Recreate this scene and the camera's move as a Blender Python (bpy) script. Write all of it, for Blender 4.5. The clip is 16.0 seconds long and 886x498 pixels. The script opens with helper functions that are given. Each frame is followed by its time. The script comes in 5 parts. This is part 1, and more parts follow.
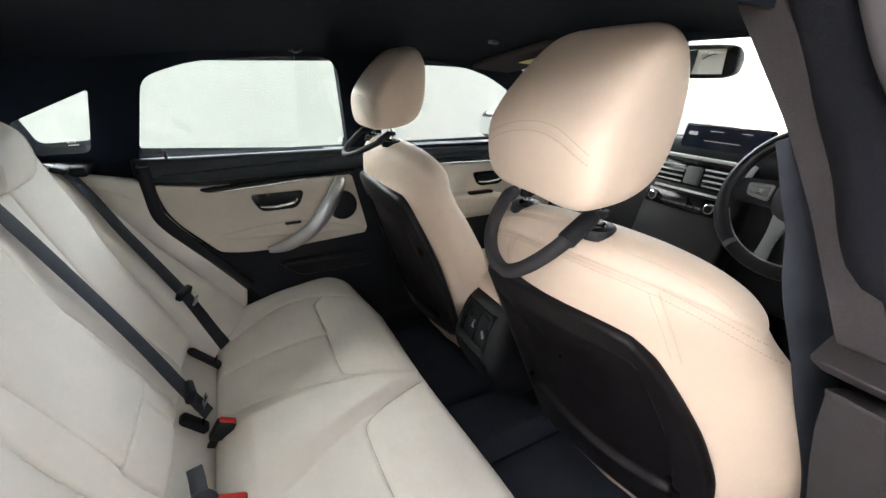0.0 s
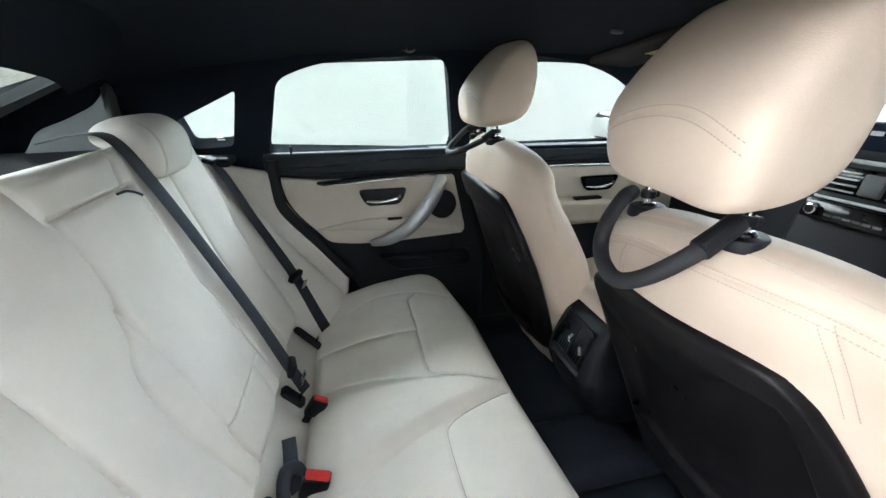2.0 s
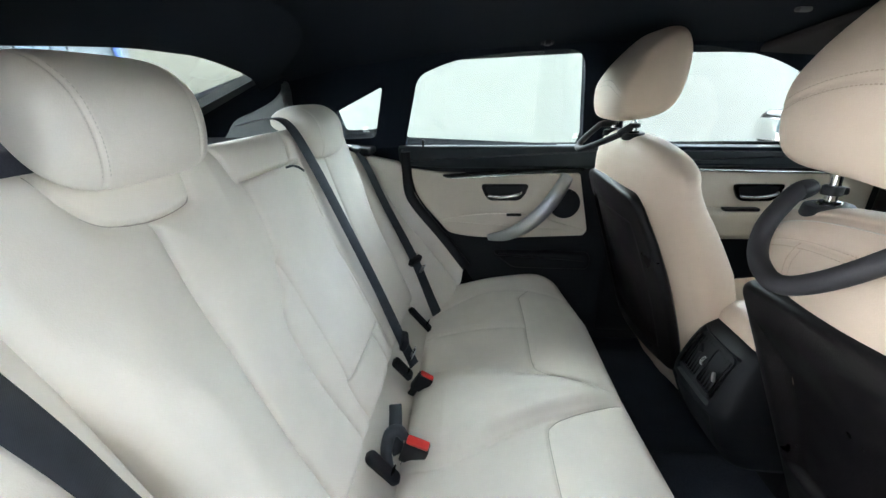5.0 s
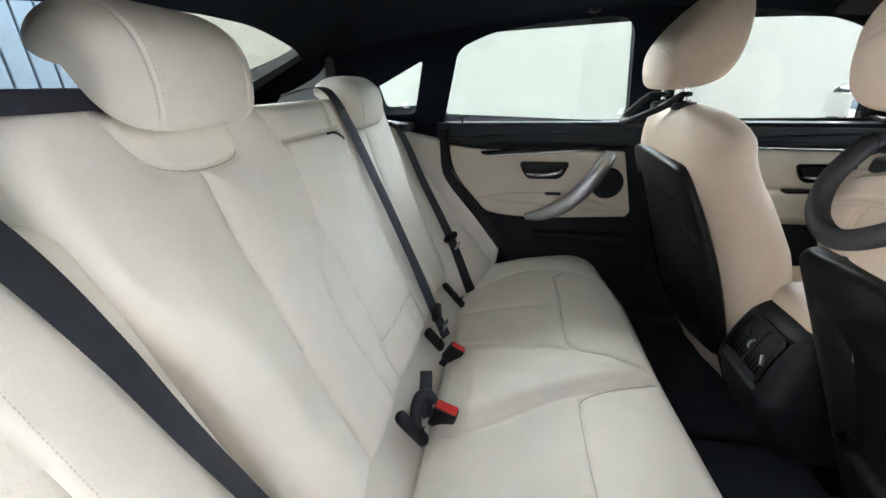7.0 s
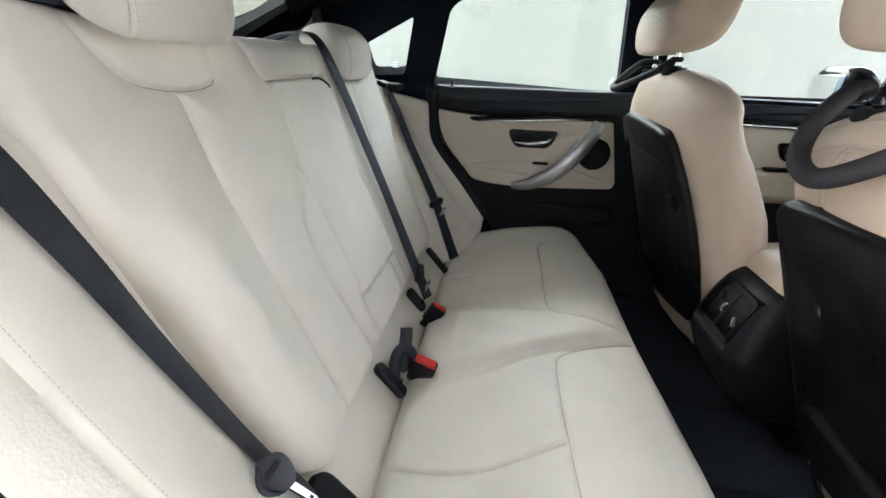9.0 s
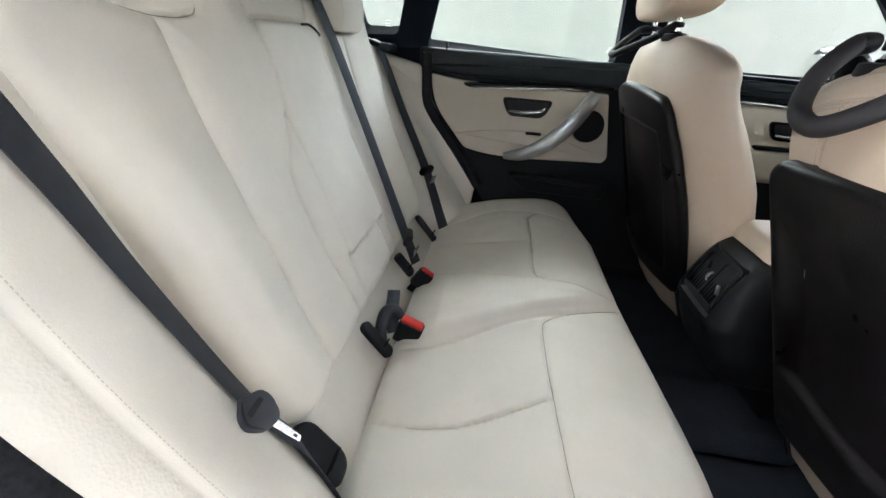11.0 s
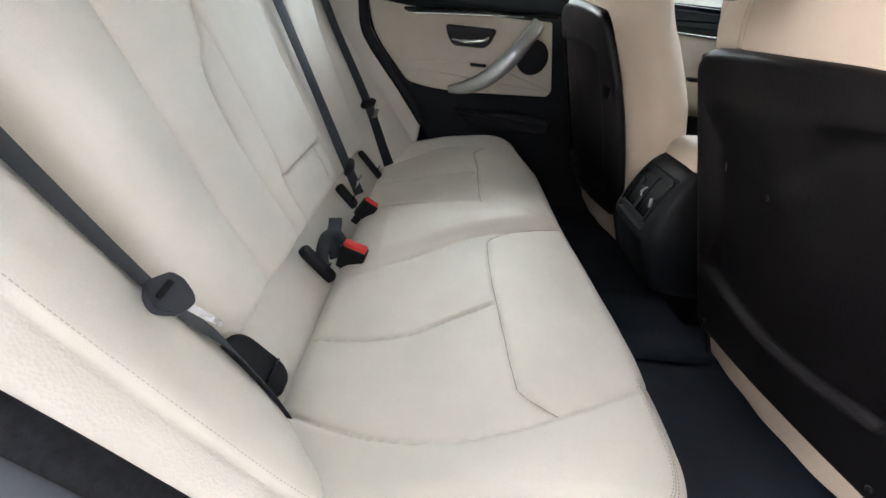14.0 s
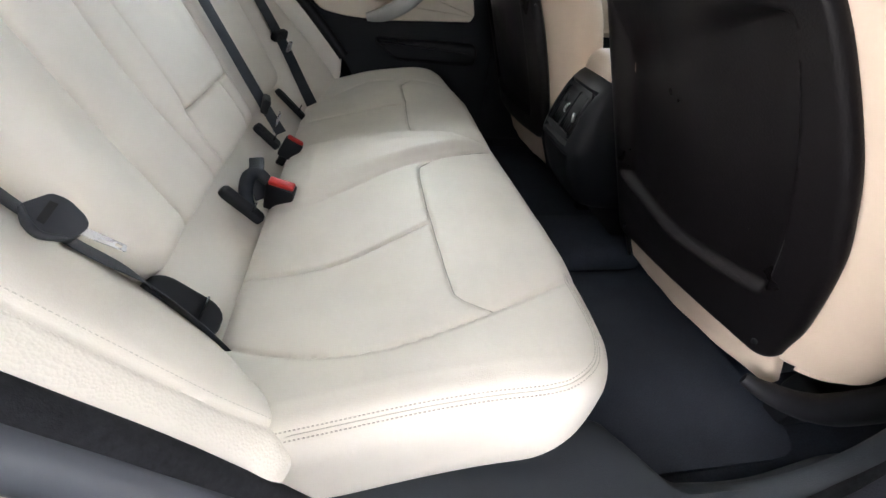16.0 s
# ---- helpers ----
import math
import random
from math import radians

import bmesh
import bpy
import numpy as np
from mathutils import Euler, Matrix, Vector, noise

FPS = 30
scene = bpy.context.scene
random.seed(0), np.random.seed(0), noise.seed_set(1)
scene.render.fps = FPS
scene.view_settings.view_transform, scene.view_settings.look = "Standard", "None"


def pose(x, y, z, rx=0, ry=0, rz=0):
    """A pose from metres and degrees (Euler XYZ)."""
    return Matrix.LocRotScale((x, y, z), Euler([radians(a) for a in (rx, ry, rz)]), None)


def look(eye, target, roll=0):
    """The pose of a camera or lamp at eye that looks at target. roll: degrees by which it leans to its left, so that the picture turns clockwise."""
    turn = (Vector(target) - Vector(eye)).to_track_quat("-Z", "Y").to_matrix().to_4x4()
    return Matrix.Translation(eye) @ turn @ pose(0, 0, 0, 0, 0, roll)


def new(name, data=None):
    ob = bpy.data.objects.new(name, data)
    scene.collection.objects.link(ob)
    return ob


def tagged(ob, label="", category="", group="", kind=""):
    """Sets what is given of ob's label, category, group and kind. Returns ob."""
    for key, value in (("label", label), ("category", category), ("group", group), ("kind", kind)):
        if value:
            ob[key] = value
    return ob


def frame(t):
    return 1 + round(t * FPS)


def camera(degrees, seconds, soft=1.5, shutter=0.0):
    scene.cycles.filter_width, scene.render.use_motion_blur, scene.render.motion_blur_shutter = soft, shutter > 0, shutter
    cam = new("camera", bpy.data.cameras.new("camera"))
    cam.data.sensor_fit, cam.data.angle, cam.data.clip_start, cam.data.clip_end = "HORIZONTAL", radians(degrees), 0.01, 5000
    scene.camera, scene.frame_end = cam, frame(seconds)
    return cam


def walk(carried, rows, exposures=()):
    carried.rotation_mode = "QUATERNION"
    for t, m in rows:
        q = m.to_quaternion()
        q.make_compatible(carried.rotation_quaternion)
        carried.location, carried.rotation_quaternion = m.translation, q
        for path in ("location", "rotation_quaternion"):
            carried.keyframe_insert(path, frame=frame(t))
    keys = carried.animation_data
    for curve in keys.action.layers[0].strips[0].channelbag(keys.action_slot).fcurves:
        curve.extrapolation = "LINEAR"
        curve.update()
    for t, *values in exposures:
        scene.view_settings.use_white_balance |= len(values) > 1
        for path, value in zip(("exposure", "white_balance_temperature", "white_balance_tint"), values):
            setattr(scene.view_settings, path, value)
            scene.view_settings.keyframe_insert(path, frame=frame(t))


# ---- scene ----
cam = camera(96.5, 16.0)
PATH = [
    (0, (0.151, -0.765, 1.211), (1.008, 0.859, 0.419), 1.0),
    (0.5, (0.161, -0.751, 1.202), (0.912, 0.927, 0.416), 0.7),
    (1, (0.162, -0.741, 1.192), (0.792, 0.99, 0.413), 0.2),
    (1.5, (0.163, -0.736, 1.187), (0.686, 1.032, 0.411), -0.0),
    (2, (0.159, -0.735, 1.184), (0.572, 1.065, 0.417), -0.4),
    (2.5, (0.156, -0.732, 1.185), (0.475, 1.089, 0.421), -0.5),
    (3, (0.151, -0.73, 1.179), (0.371, 1.108, 0.423), -0.6),
    (3.5, (0.147, -0.736, 1.176), (0.28, 1.114, 0.427), -0.7),
    (4, (0.146, -0.742, 1.165), (0.177, 1.117, 0.43), -0.8),
    (4.5, (0.144, -0.749, 1.158), (0.08, 1.113, 0.43), -0.8),
    (7, (0.153, -0.776, 1.101), (-0.178, 1.041, 0.332), -1.4),
    (7.5, (0.152, -0.78, 1.094), (-0.173, 1.036, 0.323), -0.4),
    (8, (0.153, -0.786, 1.082), (-0.156, 1.029, 0.299), 0.3),
    (8.5, (0.154, -0.791, 1.061), (-0.126, 1.016, 0.252), 1.0),
    (9, (0.158, -0.794, 1.042), (-0.092, 1.0, 0.194), 1.7),
    (11.5, (0.155, -0.804, 0.981), (-0.001, 0.953, 0.038), 5.1),
    (12, (0.158, -0.806, 0.963), (0.034, 0.945, 0.004), 5.5),
    (12.5, (0.166, -0.809, 0.945), (0.074, 0.934, -0.031), 5.8),
    (13, (0.176, -0.815, 0.929), (0.13, 0.914, -0.074), 6.0),
    (13.5, (0.183, -0.822, 0.918), (0.188, 0.893, -0.112), 6.2),
    (14, (0.191, -0.83, 0.902), (0.256, 0.865, -0.158), 6.3),
    (14.5, (0.199, -0.84, 0.891), (0.33, 0.832, -0.2), 6.5),
    (15, (0.208, -0.853, 0.878), (0.409, 0.783, -0.254), 6.4),
    (15.5, (0.214, -0.863, 0.867), (0.477, 0.733, -0.309), 6.3),
    (16, (0.217, -0.864, 0.858), (0.553, 0.681, -0.367), 6.3),
]
walk(cam, [(t, look(eye, target, roll)) for t, eye, target, roll in PATH],
     [(0, 5.26, 7050, 14.5), (2.5, 5.32, 6350, 7), (4.5, 5.34, 6370, 6.5), (7, 5.22, 6800, 11), (12.5, 5.12, 6850, 12), (15, 5.14, 6950, 13.5), (16, 5.20, 6950, 13.5)])

# ---- world and light ----
world = bpy.data.worlds.new("daylight")
scene.world = world
world.use_nodes = True
wn = world.node_tree
sky = wn.nodes.new("ShaderNodeTexSky")
sky.sky_type, sky.sun_disc = "NISHITA", False
SUN_UP, SUN_ROUND = radians(58), radians(300)
sky.sun_elevation, sky.sun_rotation = SUN_UP, SUN_ROUND
sky.air_density, sky.dust_density, sky.ozone_density = 1.0, 4.0, 1.0
grey = wn.nodes.new("ShaderNodeHueSaturation")
grey.inputs["Saturation"].default_value = 0.5
wn.links.new(sky.outputs[0], grey.inputs["Color"])
wn.links.new(grey.outputs[0], wn.nodes["Background"].inputs[0])
wn.nodes["Background"].inputs[1].default_value = 0.15
sun = new("sun", bpy.data.lights.new("sun", "SUN"))
sun.data.energy, sun.data.angle, sun.data.color = 0.5, radians(12), (1.0, 0.96, 0.9)
sun.matrix_world = look((math.sin(SUN_ROUND) * math.cos(SUN_UP) * 9, math.cos(SUN_ROUND) * math.cos(SUN_UP) * 9, math.sin(SUN_UP) * 9), (0, 0, 0))


# ---- materials ----
def shader(name, colour, rough=0.5, metal=0.0, spec=0.5):
    m = bpy.data.materials.new(name)
    m.use_nodes = True
    b = m.node_tree.nodes["Principled BSDF"]
    b.inputs["Base Color"].default_value = (*colour, 1)
    b.inputs["Roughness"].default_value = rough
    b.inputs["Metallic"].default_value = metal
    b.inputs["Specular IOR Level"].default_value = spec
    return m, m.node_tree, b


def coords(tree, scale=1.0):
    c = tree.nodes.new("ShaderNodeTexCoord")
    v = tree.nodes.new("ShaderNodeMapping")
    v.inputs["Scale"].default_value = (scale, scale, scale) if isinstance(scale, (int, float)) else scale
    tree.links.new(c.outputs["Object"], v.inputs[0])
    return v.outputs[0]


def tex(tree, kind, vec, scale, detail=3.0, rough=0.5):
    n = tree.nodes.new(kind)
    tree.links.new(vec, n.inputs["Vector"])
    n.inputs["Scale"].default_value = scale
    if kind == "ShaderNodeTexNoise":
        n.inputs["Detail"].default_value, n.inputs["Roughness"].default_value = detail, rough
    return n


def ramp(tree, value, low, high, a=0.3, b=0.7):
    r = tree.nodes.new("ShaderNodeMapRange")
    tree.links.new(value, r.inputs[0])
    for i, v in zip((1, 2, 3, 4), (a, b, low, high)):
        r.inputs[i].default_value = v
    return r.outputs[0]


def tint(tree, bsdf, colour, amount, value):
    """Base colour darkened by up to amount where value is low."""
    mix = tree.nodes.new("ShaderNodeMix")
    mix.data_type = "RGBA"
    mix.inputs["A"].default_value = (*[c * (1 - amount) for c in colour], 1)
    mix.inputs["B"].default_value = (*colour, 1)
    tree.links.new(value, mix.inputs["Factor"])
    tree.links.new(mix.outputs["Result"], bsdf.inputs["Base Color"])


def bump(tree, bsdf, layers):
    last = None
    for value, strength, depth in layers:
        b = tree.nodes.new("ShaderNodeBump")
        b.inputs["Strength"].default_value, b.inputs["Distance"].default_value = strength, depth
        tree.links.new(value, b.inputs["Height"])
        if last:
            tree.links.new(last, b.inputs["Normal"])
        last = b.outputs[0]
    tree.links.new(last, bsdf.inputs["Normal"])


def leather(name, colour, grain=1.0, rough=0.5, pebble=620, depth=0.0009):
    m, t, b = shader(name, colour, rough, 0, 0.42)
    v = coords(t)
    cells = tex(t, "ShaderNodeTexVoronoi", v, pebble)
    crease = tex(t, "ShaderNodeTexNoise", v, 34, 5, 0.62)
    soft = tex(t, "ShaderNodeTexNoise", v, 6.5, 3, 0.5)
    fine = tex(t, "ShaderNodeTexNoise", v, 260, 3, 0.6)
    tint(t, b, colour, 0.10, ramp(t, soft.outputs[0], 0, 1, 0.3, 0.68))
    t.links.new(ramp(t, crease.outputs[0], rough - 0.07, rough + 0.10), b.inputs["Roughness"])
    bump(t, b, [(soft.outputs[0], 0.16, 0.014), (crease.outputs[0], 0.15 * grain, 0.003), (fine.outputs[0], 0.10 * grain, 0.001), (cells.outputs["Distance"], min(0.12 * grain, 0.6), depth)])
    return m


def plastic(name, colour, rough=0.55, grain=0.35, scale=900, spec=0.25):
    m, t, b = shader(name, colour, rough, 0, spec)
    v = coords(t)
    g = tex(t, "ShaderNodeTexNoise", v, scale, 2, 0.6)
    s = tex(t, "ShaderNodeTexNoise", v, 9, 4, 0.6)
    tint(t, b, colour, 0.03 if colour[0] > 0.15 else 0.22, ramp(t, s.outputs[0], 0, 1))
    t.links.new(ramp(t, s.outputs[0], rough - 0.08, rough + 0.1), b.inputs["Roughness"])
    bump(t, b, [(g.outputs[0], grain, 0.0008)])
    return m


def cloth(name, colour, scale=700, amount=0.35, rough=0.95):
    m, t, b = shader(name, colour, rough, 0, 0.15)
    v = coords(t)
    g = tex(t, "ShaderNodeTexNoise", v, scale, 3, 0.7)
    s = tex(t, "ShaderNodeTexNoise", v, 12, 4, 0.6)
    mul = t.nodes.new("ShaderNodeMath")
    mul.operation = "MULTIPLY"
    t.links.new(ramp(t, g.outputs[0], 0.2, 1), mul.inputs[0])
    t.links.new(ramp(t, s.outputs[0], 0.55, 1), mul.inputs[1])
    tint(t, b, colour, amount, mul.outputs[0])
    bump(t, b, [(g.outputs[0], 0.5, 0.0015)])
    return m


def webbing(name, colour):
    m, t, b = shader(name, colour, 0.62, 0, 0.35)
    c = t.nodes.new("ShaderNodeUVMap")
    w = t.nodes.new("ShaderNodeTexWave")
    w.wave_type, w.bands_direction = "BANDS", "DIAGONAL"
    w.inputs["Scale"].default_value, w.inputs["Distortion"].default_value = 260, 0.0
    t.links.new(c.outputs[0], w.inputs["Vector"])
    n = tex(t, "ShaderNodeTexNoise", coords(t), 40, 3)
    tint(t, b, colour, 0.3, ramp(t, n.outputs[0], 0, 1))
    bump(t, b, [(w.outputs[0], 0.22, 0.0006)])
    return m


def metal(name, colour, rough):
    m, t, b = shader(name, colour, rough, 1.0)
    s = tex(t, "ShaderNodeTexNoise", coords(t), 90, 3)
    t.links.new(ramp(t, s.outputs[0], rough * 0.8, rough * 1.25), b.inputs["Roughness"])
    return m


def glazing(name, colour):
    """A thin pane: clear, with the mirror sheen that glass has at a slant."""
    m, t, b = shader(name, colour, 0.0)
    out = t.nodes["Material Output"]
    see, gloss, mix, f = (t.nodes.new("ShaderNode" + k) for k in ("BsdfTransparent", "BsdfGlossy", "MixShader", "LayerWeight"))
    see.inputs[0].default_value = (*colour, 1)
    gloss.inputs["Roughness"].default_value = 0.01
    power, scale = t.nodes.new("ShaderNodeMath"), t.nodes.new("ShaderNodeMath")
    power.operation, scale.operation = "POWER", "MULTIPLY_ADD"
    power.inputs[1].default_value, scale.inputs[1].default_value, scale.inputs[2].default_value = 5.0, 0.6, 0.03
    f.inputs[0].default_value = 0.5
    t.links.new(f.outputs["Facing"], power.inputs[0])
    t.links.new(power.outputs[0], scale.inputs[0])
    t.links.new(scale.outputs[0], mix.inputs[0])
    t.links.new(see.outputs[0], mix.inputs[1])
    t.links.new(gloss.outputs[0], mix.inputs[2])
    t.links.new(mix.outputs[0], out.inputs[0])
    return m


CREAM = leather("cream_leather", (0.79, 0.735, 0.655))
CREAM_GRAIN = leather("grained_cream_leather", (0.79, 0.735, 0.655), 2.4, 0.46, 330, 0.0014)
# Front seat leather with the warm light on it mixed into the colour.
WARM_LIT = leather("beige_leather", (0.66, 0.528, 0.418))
PANEL_LEATHER = leather("door_panel_leather", (0.70, 0.62, 0.52))
THREAD = cloth("cream_thread", (0.70, 0.65, 0.57), 900)
THREAD_DARK = cloth("tan_thread", (0.58, 0.455, 0.355), 900)
# Dark tone of the seam cords: the shade in the creases, as colour.
SEAM_SHADE = cloth("seam_shade", (0.43, 0.39, 0.33), 900)
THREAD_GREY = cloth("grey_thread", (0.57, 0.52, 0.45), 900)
PALE_PANEL = plastic("pale_panel_paint", (0.12, 0.138, 0.145), 0.6, 0.05, 60)
PIPE_BLUE = plastic("blue_pipe_paint", (0.10, 0.16, 0.45), 0.4, 0.05, 60)
BLACK = plastic("black_plastic", (0.010, 0.0105, 0.013), 0.48)
SOFT_BLACK = plastic("soft_black_trim", (0.012, 0.0135, 0.017), 0.62, 0.5, 500)
# Soft black trim turned lighter teal-grey: the rail's sheen is in the colour.
RAIL_SHEEN = plastic("sill_rail_sheen", (0.030, 0.037, 0.041), 0.42, 0.4, 500)
SHELL = plastic("seat_back_shell", (0.0060, 0.0050, 0.0056), 0.34, 0.5, 420, 0.21)
SILL_TRIM = plastic("sill_plastic", (0.038, 0.044, 0.052), 0.55, 0.5, 500)
FLANGE = plastic("flange_paint", (0.085, 0.092, 0.108), 0.45, 0.1, 200)
WHEEL_LEATHER = plastic("wheel_leather", (0.014, 0.014, 0.016), 0.30, 0.25, 700)
HUB_GREY = plastic("hub_plastic", (0.055, 0.056, 0.060), 0.55, 0.3, 700)
SPOKE_GREY = plastic("spoke_metal_paint", (0.20, 0.215, 0.215), 0.32, 0.05, 300)
DOOR_PAINT = plastic("door_frame_paint", (0.12, 0.113, 0.119), 0.38, 0.05, 200)
PAD_GREY = cloth("pad_cloth", (0.040, 0.043, 0.055), 500, 0.4)
CONSOLE_BLACK = plastic("console_plastic", (0.0055, 0.0065, 0.009), 0.55, 0.3, 600)
GLOSS_BLACK = plastic("gloss_black", (0.008, 0.008, 0.009), 0.12, 0.0)
GREY_TRIM = plastic("grey_trim", (0.145, 0.152, 0.15), 0.6)
PILLAR = cloth("pillar_cloth", (0.050, 0.044, 0.045), 520, 0.4)
HEADLINER = cloth("headliner_cloth", (0.0055, 0.009, 0.016), 600, 0.3)
CARPET = cloth("carpet", (0.056, 0.065, 0.086), 380, 0.6)
FELT = cloth("hatch_felt", (0.012, 0.013, 0.017), 400, 0.5)
SEAL_FELT = cloth("seal_felt", (0.027, 0.028, 0.033), 160, 0.7)
BELT = webbing("belt_webbing", (0.031, 0.036, 0.046))
TONGUE_BLACK = plastic("tongue_plastic", (0.030, 0.033, 0.040), 0.42, 0.15, 500)
RED = plastic("red_button", (0.62, 0.035, 0.03), 0.35, 0.05)
CHROME = metal("chrome", (0.82, 0.82, 0.83), 0.09)
SATIN = metal("satin_silver", (0.50, 0.51, 0.51), 0.38)
STEEL = metal("steel", (0.55, 0.55, 0.56), 0.28)
FOAM = plastic("foam_sleeve", (0.035, 0.033, 0.036), 0.6, 0.3)
GLASS = glazing("window_glass", (0.78, 0.83, 0.81))
CLEAR = glazing("windscreen_glass", (0.76, 0.79, 0.775))
MIRROR = metal("mirror", (0.85, 0.87, 0.86), 0.02)
WHITE_WALL = plastic("white_wall", (0.84, 0.85, 0.83), 0.8, 0.02, 60)
GREY_WALL = plastic("grey_wall", (0.31, 0.32, 0.325), 0.85, 0.02, 60)
PALE_WALL = plastic("pale_grey_wall", (0.47, 0.485, 0.475), 0.8, 0.02, 60)
CREAM_WALL = plastic("cream_wall", (0.14, 0.134, 0.105), 0.85, 0.3, 60)
BLUE_METAL = plastic("blue_shutter_paint", (0.10, 0.135, 0.17), 0.45, 0.1, 60)
CONCRETE = plastic("concrete", (0.22, 0.22, 0.215), 0.85, 0.5, 40)
DIM_METAL = plastic("dark_frame_paint", (0.05, 0.055, 0.06), 0.5)
SILVER_TRIM = plastic("silver_paint", (0.55, 0.56, 0.57), 0.35, 0.05)
YELLOW = plastic("yellow_label", (0.75, 0.72, 0.30), 0.5, 0.0)
BADGE_BLUE = plastic("badge_blue", (0.03, 0.25, 0.70), 0.2, 0.0)
BADGE_WHITE = plastic("badge_white", (0.85, 0.86, 0.88), 0.2, 0.0)
INK = plastic("pale_print", (0.55, 0.58, 0.58), 0.5, 0.0)


def glow(name, colour, strength):
    m, t, b = shader(name, (0.01, 0.01, 0.01), 0.2)
    b.inputs["Emission Color"].default_value = (*colour, 1)
    b.inputs["Emission Strength"].default_value = strength
    return m


SCREEN = plastic("screen_glass", (0.012, 0.016, 0.03), 0.1, 0.0)
SCREEN_TEXT = glow("screen_text", (0.75, 0.8, 0.85), 0.012)


# ---- mesh helpers ----
from mathutils.bvhtree import BVHTree


def finish(mesh, smooth=35):
    mesh.update()
    mesh.polygons.foreach_set("use_smooth", [True] * len(mesh.polygons))
    if smooth < 180:
        mesh.set_sharp_from_angle(angle=radians(smooth))
    return mesh


def thing(name, label, category, group="", kind="", at=(0, 0, 0)):
    ob = new(name)
    ob.location = at
    ob.empty_display_size = 0.05
    bpy.context.view_layer.update()
    return tagged(ob, label, category, group, kind)


def link(name, mesh, material, parent=None, label=""):
    mesh.materials.append(material)
    ob = new(name, mesh)
    if parent:
        ob.parent = parent
        if parent.type == "EMPTY":
            ob.matrix_parent_inverse = Matrix.Translation(-parent.location)
    return tagged(ob, label)


def part(name, bm, material, parent=None, label="", smooth=35):
    """Links a bmesh (in world places) as one mesh object under a thing or a part."""
    mesh = bpy.data.meshes.new(name)
    bmesh.ops.recalc_face_normals(bm, faces=bm.faces[:])
    bm.to_mesh(mesh)
    bm.free()
    return link(name, finish(mesh, smooth), material, parent, label)


def raw(name, verts, faces, material, parent=None, label="", smooth=50):
    mesh = bpy.data.meshes.new(name)
    mesh.from_pydata([tuple(map(float, v)) for v in verts], [], faces)
    mesh.validate()
    return link(name, finish(mesh, smooth), material, parent, label)


def box(size, at=(0, 0, 0), turn=(0, 0, 0), bevel=0.004, seg=2, bm=None):
    b = bmesh.new()
    bmesh.ops.create_cube(b, size=1, matrix=Matrix.Diagonal((*size, 1)))
    if bevel:
        bmesh.ops.bevel(b, geom=b.edges[:], offset=min(bevel, 0.49 * min(size)), segments=seg, profile=0.5, affect="EDGES")
    bmesh.ops.transform(b, matrix=pose(*at, *turn), verts=b.verts)
    return join(bm, b)


def join(bm, b):
    if bm is None:
        return b
    mesh = bpy.data.meshes.new("tmp")
    b.to_mesh(mesh)
    b.free()
    bm.from_mesh(mesh)
    bpy.data.meshes.remove(mesh)
    return bm


def rod(a, b, r, r2=None, seg=16, bevel=0.0, bm=None):
    a, b = Vector(a), Vector(b)
    d = b - a
    out = bmesh.new()
    bmesh.ops.create_cone(out, cap_ends=True, segments=seg, radius1=r, radius2=r if r2 is None else r2, depth=d.length)
    if bevel:
        rim = [e for e in out.edges if abs(abs(e.verts[0].co.z) - d.length / 2) < 1e-6 and abs(abs(e.verts[1].co.z) - d.length / 2) < 1e-6]
        bmesh.ops.bevel(out, geom=rim, offset=bevel, segments=2, profile=0.5, affect="EDGES")
    m = Matrix.Translation((a + b) / 2) @ d.to_track_quat("Z", "Y").to_matrix().to_4x4()
    bmesh.ops.transform(out, matrix=m, verts=out.verts)
    return join(bm, out)


def smooth_line(pts, n=12, closed=False):
    """A Catmull-Rom line through the points."""
    p = np.array(pts, float)
    m = len(p)
    out = []
    for i in range(m if closed else m - 1):
        a, b, c, d = (p[(i + k) % m] if closed else p[min(max(i + k, 0), m - 1)] for k in (-1, 0, 1, 2))
        for j in range(n):
            t = j / n
            out.append(0.5 * ((2 * b) + (c - a) * t + (2 * a - 5 * b + 4 * c - d) * t * t + (3 * b - a - 3 * c + d) * t ** 3))
    if not closed:
        out.append(p[-1])
    return np.array(out)


def tube(pts, r, n=10, seg=14, flat=1.0, up=(0, 0, 1), caps=True):
    """A rounded bar along a smooth line; r may be a list, one for each given point."""
    line = smooth_line(pts, n) if n else np.array(pts, float)
    radii = np.full(len(line), r) if np.isscalar(r) else np.interp(np.linspace(0, 1, len(line)), np.linspace(0, 1, len(r)), r)
    verts, faces = [], []
    side0 = None
    for i, c in enumerate(line):
        d = line[min(i + 1, len(line) - 1)] - line[max(i - 1, 0)]
        d /= np.linalg.norm(d)
        if side0 is None:
            side0 = np.cross(d, up)
        side = side0 - d * (side0 @ d)
        side /= np.linalg.norm(side)
        side0 = side
        nrm = np.cross(side, d)
        for k in range(seg):
            a = 2 * math.pi * k / seg
            verts.append(c + radii[i] * (math.cos(a) * side + flat * math.sin(a) * nrm))
    for i in range(len(line) - 1):
        for k in range(seg):
            k2 = (k + 1) % seg
            faces.append((i * seg + k, i * seg + k2, (i + 1) * seg + k2, (i + 1) * seg + k))
    if caps:
        faces += [tuple(range(seg))[::-1], tuple(range((len(line) - 1) * seg, len(line) * seg))]
    return verts, faces


